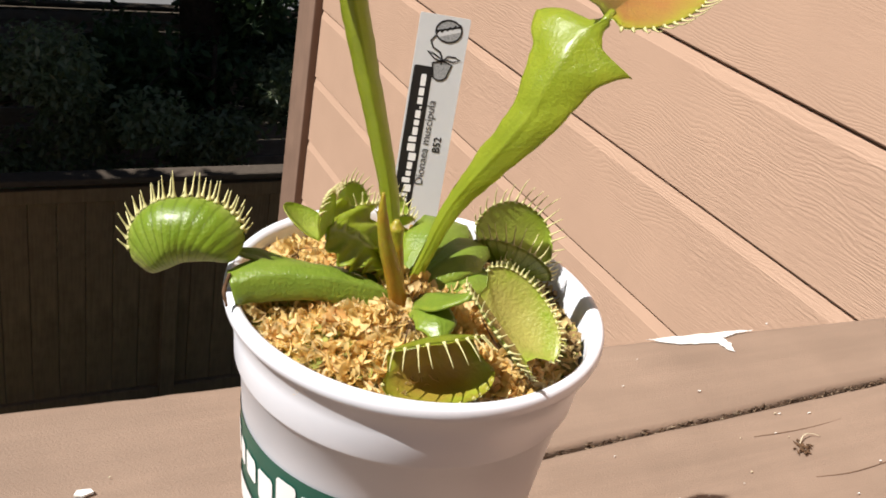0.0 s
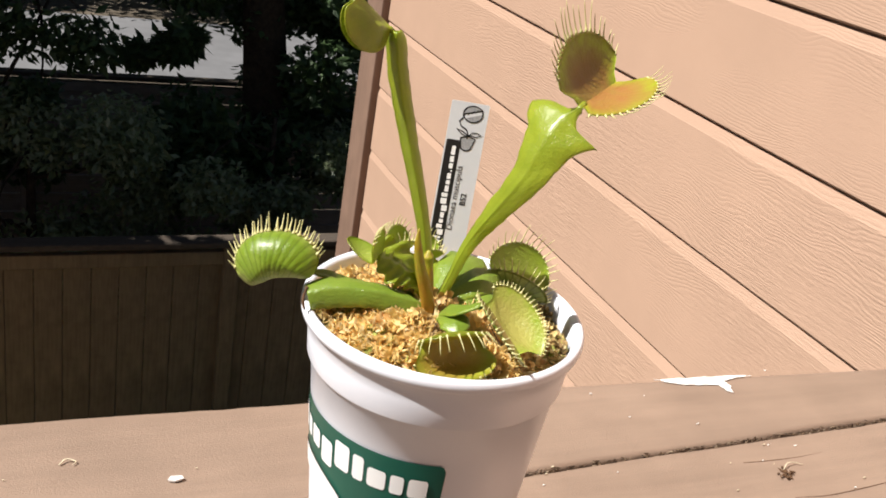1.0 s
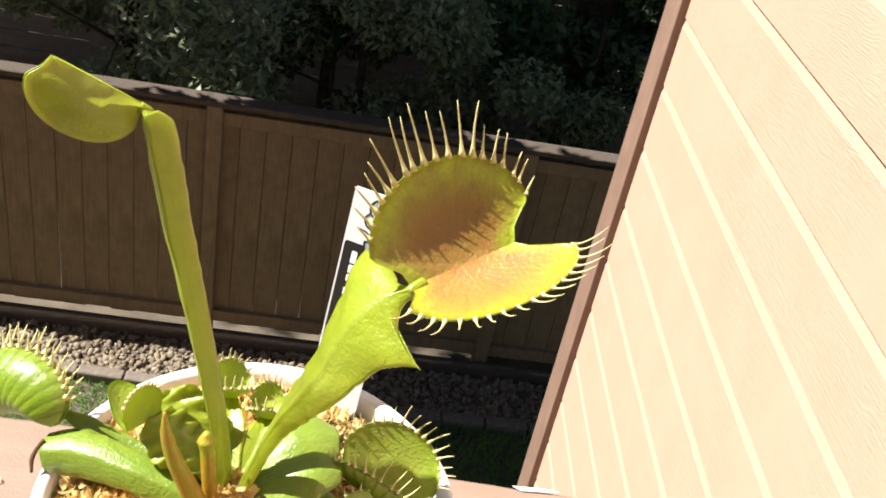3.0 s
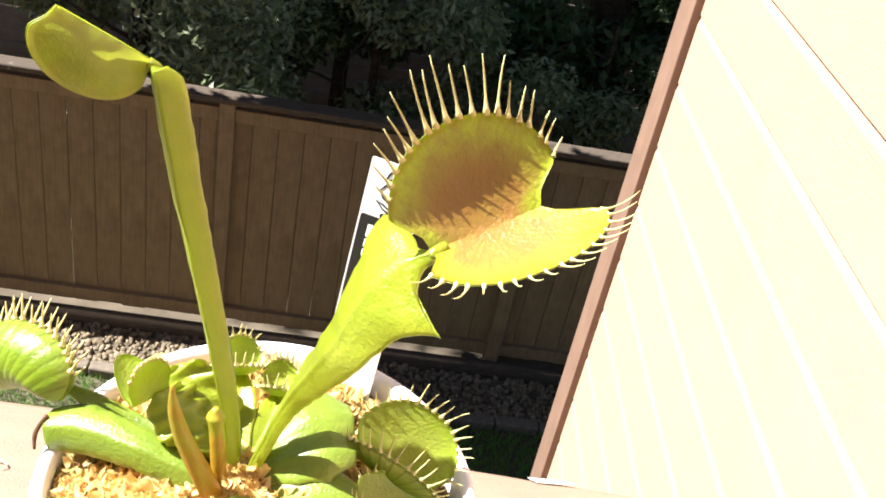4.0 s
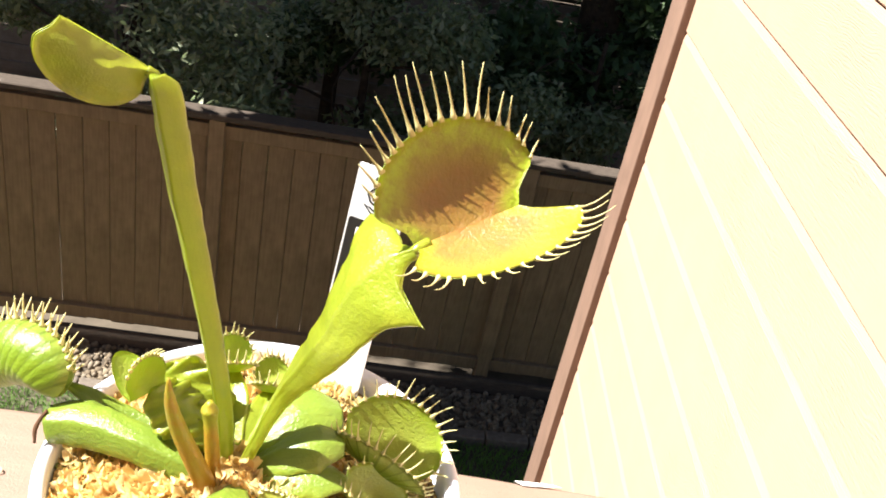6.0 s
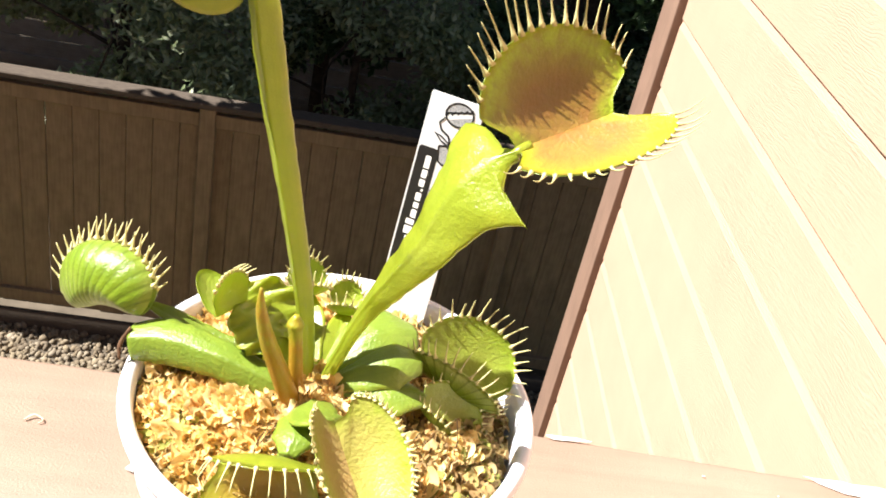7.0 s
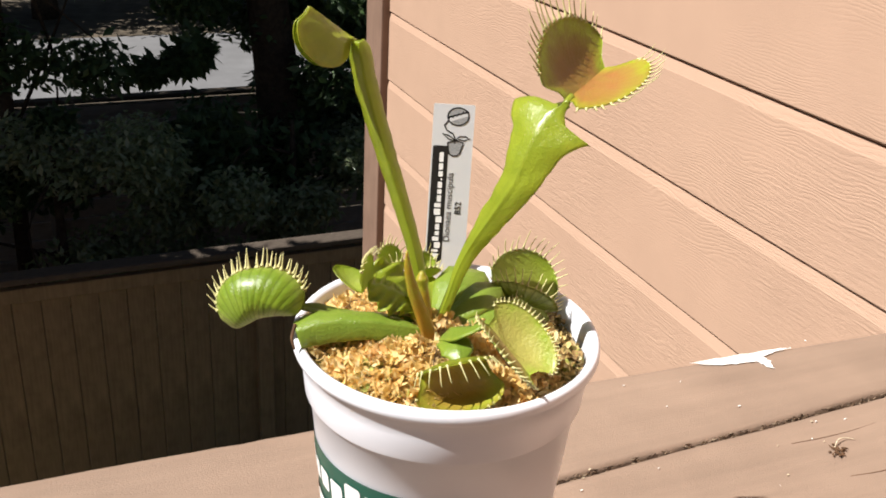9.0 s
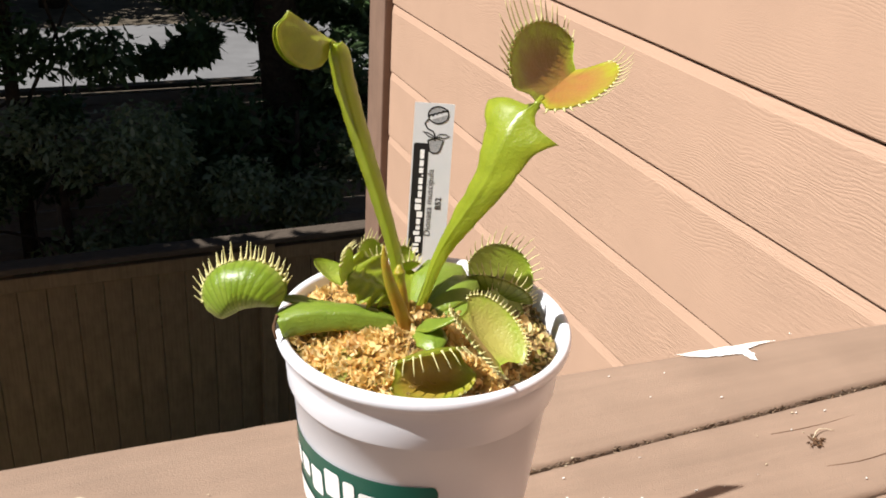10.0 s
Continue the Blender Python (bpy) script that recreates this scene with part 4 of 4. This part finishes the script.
def closed_trap(centre, right, front, fat, seed=11):
    """A shut trap seen as a plump kidney: two domed lobes meeting in a seam, notched at the hinge, with the cilia crossed along the seam."""
    right, front = right.normalized(), front.normalized()
    up = front.cross(right)
    rnd = random.Random(seed)
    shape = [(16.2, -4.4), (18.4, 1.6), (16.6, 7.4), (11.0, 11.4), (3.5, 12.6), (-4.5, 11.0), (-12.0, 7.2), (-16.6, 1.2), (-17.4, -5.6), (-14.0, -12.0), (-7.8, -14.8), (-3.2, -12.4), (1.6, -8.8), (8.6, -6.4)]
    n = len(shape)
    NA, NR = 84, 14

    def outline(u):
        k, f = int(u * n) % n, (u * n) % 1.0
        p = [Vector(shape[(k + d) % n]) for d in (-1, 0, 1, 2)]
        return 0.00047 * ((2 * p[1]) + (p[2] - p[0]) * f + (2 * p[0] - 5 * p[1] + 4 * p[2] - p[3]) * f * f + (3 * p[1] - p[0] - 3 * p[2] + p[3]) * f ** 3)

    def spot(q, h):
        return centre + right * q.x + up * q.y + front * h
    core = Vector((-0.0008, 0.0004))
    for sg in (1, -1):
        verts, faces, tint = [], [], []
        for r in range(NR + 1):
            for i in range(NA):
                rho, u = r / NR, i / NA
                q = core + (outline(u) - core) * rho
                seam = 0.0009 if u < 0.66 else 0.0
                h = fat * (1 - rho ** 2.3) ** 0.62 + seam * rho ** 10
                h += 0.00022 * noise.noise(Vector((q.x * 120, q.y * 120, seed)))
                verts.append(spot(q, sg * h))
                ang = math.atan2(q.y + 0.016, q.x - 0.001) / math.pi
                # Margin tint, plus a paler lower half with the underside's shine put into it.
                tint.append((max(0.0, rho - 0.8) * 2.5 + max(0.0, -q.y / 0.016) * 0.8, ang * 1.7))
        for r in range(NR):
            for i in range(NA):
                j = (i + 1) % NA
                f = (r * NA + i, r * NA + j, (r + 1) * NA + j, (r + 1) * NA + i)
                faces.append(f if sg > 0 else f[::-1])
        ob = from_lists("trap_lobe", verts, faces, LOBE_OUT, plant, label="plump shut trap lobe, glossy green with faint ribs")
        set_tint(ob, tint)
        ob.matrix_parent_inverse = INV
        for t in range(17):
            u = 0.115 + 0.50 * (t + 0.5 + rnd.uniform(-0.15, 0.15) + 0.2 * sg) / 17
            q = outline(u)
            d = outline(u + 0.01) - outline(u - 0.01)
            out = (right * d.y - up * d.x).normalized()
            if out.dot(spot(q, 0) - centre) < 0:
                out = -out
            ln = 0.0062 * rnd.uniform(0.75, 1.1) * (0.6 + 0.4 * math.sin(math.pi * (t + 0.5) / 17))
            lift = (out * 0.8 + up * 0.6 + front * 0.5 * sg).normalized()
            p = spot(q, sg * 0.0007)
            tv, tf = [], []
            pts = [p + lift * ln * w + (up * 0.35 - right * 0.12) * ln * w * w * 0.7 for w in (0, 0.12, 0.3, 0.55, 0.8, 1.0)]
            tube_into(tv, tf, pts, [0.0011, 0.0007, 0.00036, 0.00029, 0.00022, 0.0001], 6)
            from_lists("cilium", tv, tf, CILIA, ob)


def stalk(parent, pts, radii, mat, name="neck", label="", n=12, sides=10):
    verts, faces = [], []
    tube_into(verts, faces, catmull(pts, n), lerp_list(radii, n), sides)
    ob = from_lists(name, verts, faces, mat, parent, label=label)
    set_tint(ob, [(min(1.0, 1.5 * i / len(verts)), (i % sides) / sides) for i in range(len(verts))])
    ob.matrix_parent_inverse = INV if parent == plant else Matrix.Identity(4)
    return ob


# tall winged leaf with the wide-open red trap
leaf = blade("petiole", [V(-0.004, -0.001, 0.180), V(0.0005, -0.002, 0.196), V(0.0050, -0.0040, 0.212), V(0.0102, -0.0115, 0.2296), V(0.0153, -0.0195, 0.2473), V(0.0212, -0.0208, 0.2636), V(0.0268, -0.0196, 0.2716), V(0.0302, -0.0200, 0.2744), V(0.0334, -0.0205, 0.2763)],
             [0.0022, 0.0022, 0.0023, 0.0028, 0.0034, 0.0043, 0.0053, 0.0064, 0.0079, 0.0098, 0.0122, 0.0160, 0.0192, 0.0082, 0.0034, 0.0020, 0.0015], V(0.46, -0.86, -0.22), -0.27, LEAF, 0.0018, 72, 24, "bright green winged leaf blade with a waxy shine", V(0.46, -0.86, -0.24), face=V(-0.5, -0.5, 0.6))
H0, H1 = V(0.0330, -0.0200, 0.2772), V(0.0565, -0.0066, 0.2846)
stalk(leaf, [V(0.0322, -0.0198, 0.2742), V(0.0332, -0.0202, 0.2768), V(0.0360, -0.0184, 0.2782)], [0.0014, 0.0013, 0.0012], LEAF)
lobe(H0, H1, V(0.0405, -0.0010, 0.3040), V(0.052, -0.030, 0.300), LOBE_RED_SHADED, None, 1.56, 0.14, 19, 0.0140, 0.00030, 5, 0.05, 0.74, 0.0, "reddish inner lobe, darkened for shade, with a green margin and long cilia", curve=0.10, ends=0.25, upright=0.7, span=(12, 158))
lobe(H0, H1, V(0.0515, -0.0320, 0.2815), V(0.040, -0.010, 0.305), LOBE_SUN, None, 1.60, 0.12, 18, 0.0058, 0.00022, 6, -0.25, 0.80, -0.10, "orange-flushed lower lobe, sunlight put into its colour", shift=0.17, curve=0.5, ends=1.5)

# tall folded leaf with the closed young trap
leaf = blade("petiole", [V(-0.0090, -0.002, 0.180), V(-0.0104, 0.001, 0.196), V(-0.0132, 0.0018, 0.2120), V(-0.0174, 0.0045, 0.2285), V(-0.0221, 0.0076, 0.2450), V(-0.0268, 0.0106, 0.2620), V(-0.0308, 0.0132, 0.2780), V(-0.0328, 0.0140, 0.2885), V(-0.0338, 0.0134, 0.2935)],
             [0.0030, 0.0030, 0.0032, 0.0035, 0.0038, 0.0042, 0.0046, 0.0049, 0.0050, 0.0046, 0.0020], V(0.93, -0.28, 0.25), -0.85, LEAF, 0.0016, 60, 14, "long narrow green leaf folded along its midrib", face=V(-0.2, -0.9, 0.3))
stalk(leaf, [V(-0.0328, 0.0150, 0.2880), V(-0.0338, 0.0165, 0.2920), V(-0.0362, 0.0160, 0.2938)], [0.0012, 0.0013, 0.0014], LEAF)
H0, H1 = V(-0.0350, 0.0165, 0.2940), V(-0.0535, 0.0075, 0.3075)
for sg, sd in ((1, 7), (-1, 8)):
    off = V(0.30, -0.92, 0.25) * 0.0022 * sg
    lobe(H0, H1, V(-0.0500, 0.0090, 0.2868) + off * 0.5, (H0 + H1) / 2 - off * 30, LOBE_OUT, LEAF, 1.18, 0.24, 0, 0.001, 0.0003, sd, 0.0, 0.62, 0.0, "closed young trap lobe, smooth yellow-green", shift=0.05)

# broad low leaf lying over the rim
leaf = blade("petiole", [V(-0.0090, -0.0080, 0.182), V(-0.0210, -0.0066, 0.1870), V(-0.0370, -0.0022, 0.1895), V(-0.0510, 0.0018, 0.1888), V(-0.0605, 0.0032, 0.1862)], [0.0034, 0.0050, 0.0063, 0.0071, 0.0073, 0.0064], V(-0.20, 0.74, 0.60), -0.55, LEAF_LOW, 0.0013, 40, 14, "broad arched low green leaf with a dried tip")
stalk(leaf, [V(-0.0603, 0.0052, 0.1890), V(-0.0625, 0.0020, 0.1850), V(-0.0622, -0.0005, 0.1812)], [0.0005, 0.0007, 0.0004], DRY, "dried_tip")

# closed trap hanging past the rim
leaf = blade("petiole", [V(-0.0090, 0.0020, 0.182), V(-0.0240, 0.0050, 0.1835), V(-0.0390, 0.0085, 0.1860), V(-0.0490, 0.0110, 0.1900), V(-0.0570, 0.0140, 0.1912)], [0.0024, 0.0034, 0.0040, 0.0030, 0.0013], V(-0.2, 0.9, 0.3), 0.3, LEAF_LOW, 0.0013, 26, 8, "narrow leaf stalk reaching over the rim")
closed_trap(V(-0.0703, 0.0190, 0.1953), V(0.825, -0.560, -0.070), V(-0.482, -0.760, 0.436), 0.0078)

# cluster of small young traps at the back
leaf = blade("petiole", [V(-0.0085, 0.0040, 0.183), V(-0.0165, 0.0040, 0.1935), V(-0.0245, 0.0040, 0.1985), V(-0.0315, 0.0045, 0.2010)], [0.0034, 0.0080, 0.0100, 0.0040], V(-0.25, 0.75, 0.5), -0.30, LEAF, 0.0012, 36, 14, "light green wavy young leaf", wave=0.22)
blade("petiole", [V(-0.0080, 0.0050, 0.183), V(-0.0150, 0.0100, 0.1935), V(-0.0235, 0.0135, 0.1985), V(-0.0310, 0.0150, 0.1990)], [0.0030, 0.0080, 0.0088, 0.0024], V(-0.35, 0.70, 0.6), 0.30, LEAF, 0.0012, 34, 12, "crinkled light green young leaf", wave=0.26)
H0, H1 = V(-0.0355, 0.0000, 0.2010), V(-0.0280, 0.0085, 0.2018)
lobe(H0, H1, V(-0.0450, 0.0105, 0.2068), V(-0.033, 0.008, 0.215), LOBE_GREEN, LEAF, 1.15, 0.25, 0, 0.0022, 0.00028, 13, 0.2, 1.1, label="outspread young lobe, light green")
lobe(H0, H1, V(-0.0328, 0.0030, 0.2148), V(-0.024, -0.002, 0.207), LOBE_GREEN, LEAF, 1.22, 0.16, 11, 0.0042, 0.00024, 14, 0.05, 0.66, label="small upright young lobe with fine cilia", ends=0.7, span=(35, 150))
leaf = blade("petiole", [V(-0.0070, 0.0060, 0.183), V(-0.0095, 0.0180, 0.190), V(-0.0110, 0.0280, 0.1925)], [0.0028, 0.0055, 0.0020], V(0.95, 0.1, 0.1), 0.3, LEAF, 0.0011, 18, 8, "small upright leaf at the back")
H0, H1 = V(-0.0165, 0.0290, 0.1925), V(-0.0070, 0.0310, 0.1930)
lobe(H0, H1, V(-0.0118, 0.0335, 0.2035), V(-0.012, 0.022, 0.200), LOBE_GREEN, LEAF, 1.35, 0.2, 11, 0.0052, 0.00026, 15, 0.0, 0.75)
lobe(H0, H1, V(-0.0118, 0.0240, 0.2000), V(-0.012, 0.036, 0.203), LOBE_GREEN, LEAF, 1.45, 0.2, 10, 0.0045, 0.00030, 16, 0.1, 0.75)
leaf = blade("petiole", [V(-0.0030, 0.0060, 0.183), V(0.0000, 0.0150, 0.189), V(0.0010, 0.0230, 0.1910)], [0.0025, 0.0050, 0.0018], V(0.95, -0.1, 0.1), 0.3, LEAF, 0.0011, 18, 8, "small upright leaf at the back")
H0, H1 = V(-0.0035, 0.0245, 0.1915), V(0.0050, 0.0240, 0.1915)
lobe(H0, H1, V(0.0008, 0.0285, 0.2005), V(0.001, 0.016, 0.199), LOBE_GREEN, LEAF, 1.35, 0.2, 10, 0.0044, 0.00026, 17, 0.0, 0.75)
lobe(H0, H1, V(0.0008, 0.0190, 0.1980), V(0.001, 0.030, 0.202), LOBE_GREEN, LEAF, 1.45, 0.2, 9, 0.0040, 0.00028, 18, 0.1, 0.75)

# buds
bud = stalk(plant, [V(-0.0105, -0.0105, 0.180), V(-0.0150, -0.0120, 0.1930), V(-0.0196, -0.0124, 0.2050), V(-0.0221, -0.0123, 0.2145), V(-0.0228, -0.0120, 0.2220)], [0.0030, 0.0028, 0.0023, 0.0016, 0.0004], BUD, "young_leaf", "orange-based pointed rolled young leaf", 24, 12)
stalk(plant, [V(-0.0100, -0.0070, 0.180), V(-0.0115, -0.0058, 0.1940), V(-0.0125, -0.0048, 0.2020), V(-0.0129, -0.0042, 0.2055), V(-0.0130, -0.0040, 0.2085)], [0.0022, 0.0021, 0.0019, 0.0026, 0.0008], BUD, "young_leaf", "small rod-like green young leaf", 24, 12)

# leaves and traps towards the wall
blade("petiole", [V(-0.0030, 0.0020, 0.182), V(0.0060, 0.0080, 0.1915), V(0.0160, 0.0130, 0.1940), V(0.0235, 0.0155, 0.1925)], [0.0040, 0.0100, 0.0115, 0.0050], V(-0.35, 0.90, 0.25), -0.22, LEAF_LOW, 0.0012, 34, 12, "broad pale green leaf")
leaf = blade("petiole", [V(-0.0020, -0.0020, 0.182), V(0.0080, -0.0005, 0.1895), V(0.0175, 0.0010, 0.1925), V(0.0255, 0.0030, 0.1915)], [0.0035, 0.0075, 0.0085, 0.0035], V(0.05, 0.92, 0.32), -0.28, LEAF_LOW, 0.0012, 34, 12, "broad glossy green leaf")
H0, H1 = V(0.0238, 0.0080, 0.1870), V(0.0470, 0.0020, 0.1765)
lobe(H0, H1, V(0.0358, 0.0168, 0.2055), V(0.037, -0.002, 0.203), LOBE_GREEN, LOBE_OUT, 1.30, 0.14, 17, 0.0080, 0.00028, 21, 0.12, 0.66, label="open lobe with long pale cilia")
lobe(H0, H1, V(0.0392, 0.0005, 0.1915), V(0.036, 0.016, 0.196), LOBE_GREEN, LOBE_OUT, 1.34, 0.24, 16, 0.0054, 0.00025, 22, 0.10, 0.66, label="front lobe showing its shaded dark green outside")
leaf = blade("petiole", [V(-0.0010, -0.0060, 0.181), V(0.0100, -0.0060, 0.1850), V(0.0200, -0.0060, 0.1865), V(0.0275, -0.0065, 0.1860)], [0.0030, 0.0060, 0.0070, 0.0022], V(0.0, 0.95, 0.2), -0.25, LEAF_LOW, 0.0013, 24, 10, "shaded dark green leaf")
H0, H1 = V(0.0262, -0.0050, 0.1825), V(0.0412, -0.0075, 0.1700)
lobe(H0, H1, V(0.0395, 0.0010, 0.1865), V(0.033, -0.015, 0.190), LOBE_GREEN, LOBE_OUT, 1.30, 0.14, 14, 0.0046, 0.00024, 23, 0.12, 0.70)
lobe(H0, H1, V(0.0345, -0.0110, 0.1815), V(0.041, 0.004, 0.184), LOBE_GREEN, LOBE_OUT, 1.30, 0.22, 14, 0.0044, 0.00024, 24, 0.10, 0.70)

# front trap standing open and the gaping trap at the rim
leaf = blade("petiole", [V(-0.0035, -0.0075, 0.181), V(-0.0055, -0.0180, 0.1890), V(-0.0035, -0.0280, 0.1945), V(-0.0008, -0.0345, 0.1990)], [0.0035, 0.0066, 0.0070, 0.0020], V(0.92, 0.30, 0.1), -0.25, LEAF_LOW, 0.0014, 26, 10, "short pale green leaf")
H0, H1 = V(0.0010, -0.0350, 0.1995), V(0.0112, -0.0505, 0.1850)
lobe(H0, H1, V(0.0200, -0.0392, 0.2000), V(0.000, -0.052, 0.202), LOBE_PALE, LOBE_OUT, 1.48, 0.24, 26, 0.0024, 0.00030, 25, 0.2, 0.60, 0.0, "pale yellow-green inner lobe with short cilia")
lobe(H0, H1, V(-0.0008, -0.0505, 0.1968), V(0.016, -0.038, 0.205), LOBE_BLUSH, LOBE_OUT, 1.48, 0.14, 20, 0.0034, 0.00026, 26, 0.25, 0.60, 0.0, "half-turned lobe with a red flush")
blade("petiole", [V(-0.0055, -0.0120, 0.182), V(-0.0075, -0.0220, 0.1880), V(-0.0088, -0.0310, 0.1885), V(-0.0098, -0.0360, 0.1865)], [0.0030, 0.0062, 0.0066, 0.0025], V(0.95, -0.1, 0.2), -0.2, LEAF_LOW, 0.0013, 22, 10, "small green leaf between the traps")
leaf = blade("petiole", [V(-0.0040, -0.0140, 0.179), V(-0.0080, -0.0260, 0.1800), V(-0.0120, -0.0360, 0.1800)], [0.0025, 0.0040, 0.0018], V(0.95, -0.2, 0.1), 0.1, LEAF_LOW, 0.0012, 18, 8, "short leaf of the gaping trap")
H0, H1 = V(-0.0265, -0.0365, 0.1840), V(-0.0015, -0.0405, 0.1880)
lobe(H0, H1, V(-0.0160, -0.0500, 0.1950), V(-0.014, -0.056, 0.178), LOBE_ORANGE, LEAF, 1.14, 0.14, 11, 0.0040, 0.00022, 27, 0.8, 0.62, 0.0, "overhanging upper lobe with downward cilia", curve=0.6, ends=0.8)
lobe(H0, H1, V(-0.0135, -0.0552, 0.1772), V(-0.014, -0.050, 0.205), LOBE_ORANGE, LEAF, 1.32, 0.45, 14, 0.0012, 0.00024, 28, 0.0, 0.55, -0.10, "cupped orange-green lower lobe")

# ---- small things on the railing ----
rnd = random.Random(13)


def flat_chip(name, pts, mat, label, category, thick=0.0004, z=0.0008):
    bm = bmesh.new()
    f = bm.faces.new([bm.verts.new((x, y, z + thick)) for x, y in pts])
    g = bmesh.ops.extrude_face_region(bm, geom=[f])
    bmesh.ops.translate(bm, verts=[v for v in g["geom"] if isinstance(v, bmesh.types.BMVert)], vec=(0, 0, -thick))
    bmesh.ops.recalc_face_normals(bm, faces=bm.faces)
    return tagged(mesh_object(name, bm, mat, smooth=False), label, category)


edge_pts = [(0.2882, 0.1815), (0.3101, 0.1719), (0.3309, 0.1678), (0.3406, 0.1665), (0.3414, 0.1593), (0.3457, 0.1554), (0.3493, 0.1637), (0.3486, 0.1709), (0.3663, 0.1742), (0.381, 0.175), (0.3614, 0.1785), (0.3359, 0.1812), (0.3121, 0.1817)]
ragged = []
for (xa, ya), (xb, yb) in zip(edge_pts, edge_pts[1:] + edge_pts[:1]):
    for k in range(5):
        ragged.append((xa + (xb - xa) * k / 5 + rnd.uniform(-0.0009, 0.0009), min(back_y(xa) - 0.0005, ya - 0.0015 + (yb - ya) * k / 5 + rnd.uniform(-0.0009, 0.0009))))
flat_chip("paint_chip", ragged, CHIP, "bare white patch where the brown paint flaked off the railing edge", "paint chip")
flat_chip("paint_chip", [(0.132, 0.1880), (0.137, 0.1850), (0.150, 0.1858), (0.160, 0.1868), (0.150, 0.1884)], CHIP, "small bare white patch at the railing edge", "paint chip")
PALE_FIBRE = plain("pale_dry_fibre", (0.60, 0.52, 0.38), 0.85, 0.2, 0.2, 300.0)
for k in range(64):
    x, y = (rnd.uniform(-0.40, 0.55), rnd.uniform(-0.05, 0.180)) if k % 2 else (rnd.uniform(0.10, 0.42), rnd.uniform(0.0, 0.10))
    if math.hypot(x, y) < 0.06:
        continue
    s = rnd.uniform(0.0005, 0.0014)
    a0 = rnd.uniform(0, 6.28)
    n = rnd.randint(5, 7)
    flat_chip("paint_fleck", [(x + s * rnd.uniform(0.5, 1.3) * math.cos(a0 + 6.283 * i / n), y + 0.45 * s * rnd.uniform(0.5, 1.3) * math.sin(a0 + 6.283 * i / n)) for i in range(n)], CHIP if k % 3 else PALE_FIBRE, "pale fleck of paint or moss lying on the railing", "fleck", 0.0006)
flat_chip("paint_fleck", [(-0.090, 0.1255), (-0.086, 0.1240), (-0.081, 0.1255), (-0.082, 0.1280), (-0.088, 0.1285)], CHIP, "larger white fleck lying on the railing", "fleck", 0.0012)


def strand(name, pts, r, mat, label, category):
    verts, faces = [], []
    tube_into(verts, faces, catmull([V(*p) for p in pts], 14), lerp_list([r, r, r * 0.5], 14), 5)
    return tagged(from_lists(name, verts, faces, mat), label, category)


CRACK = plain("dark_split", (0.15, 0.09, 0.06), 0.95, 0.1, 0.3, 300.0)
strand("wood_split", [(0.292, 0.0745, 0.0001), (0.315, 0.0728, 0.0002), (0.340, 0.0725, 0.0001), (0.366, 0.0740, 0.0)], 0.00035, CRACK, "fine dark split in the railing board", "crack")
strand("wood_split", [(0.304, 0.0345, 0.0001), (0.330, 0.0315, 0.0002), (0.365, 0.0330, 0.0001), (0.430, 0.0380, 0.0)], 0.00035, CRACK, "fine dark split in the railing board", "crack")
verts, faces = [], []
for i in range(26):
    p = V(0.315 + rnd.gauss(0, 0.0035), 0.0571 + rnd.gauss(0, 0.0025), 0.0008)
    d = V(rnd.gauss(0, 1), rnd.gauss(0, 1), rnd.uniform(0, 0.5)).normalized() * rnd.uniform(0.002, 0.006)
    tube_into(verts, faces, [p, p + d * 0.5, p + d], [0.0003, 0.0007, 0.0002], 5)
tagged(from_lists("debris_clump", verts, faces, DRY), "dark clump of dry moss and dirt on the railing", "debris")
strand("moss_strand", [(0.315, 0.0600, 0.001), (0.322, 0.0645, 0.003), (0.330, 0.0655, 0.002), (0.336, 0.0630, 0.001)], 0.0004, PALE_FIBRE, "pale dry moss strand on the railing", "twig")
strand("moss_strand", [(-0.147, 0.1510, 0.001), (-0.143, 0.1545, 0.002), (-0.138, 0.1520, 0.0015), (-0.140, 0.1495, 0.001)], 0.0005, PALE_FIBRE, "curled tan moss strand on the railing", "twig")
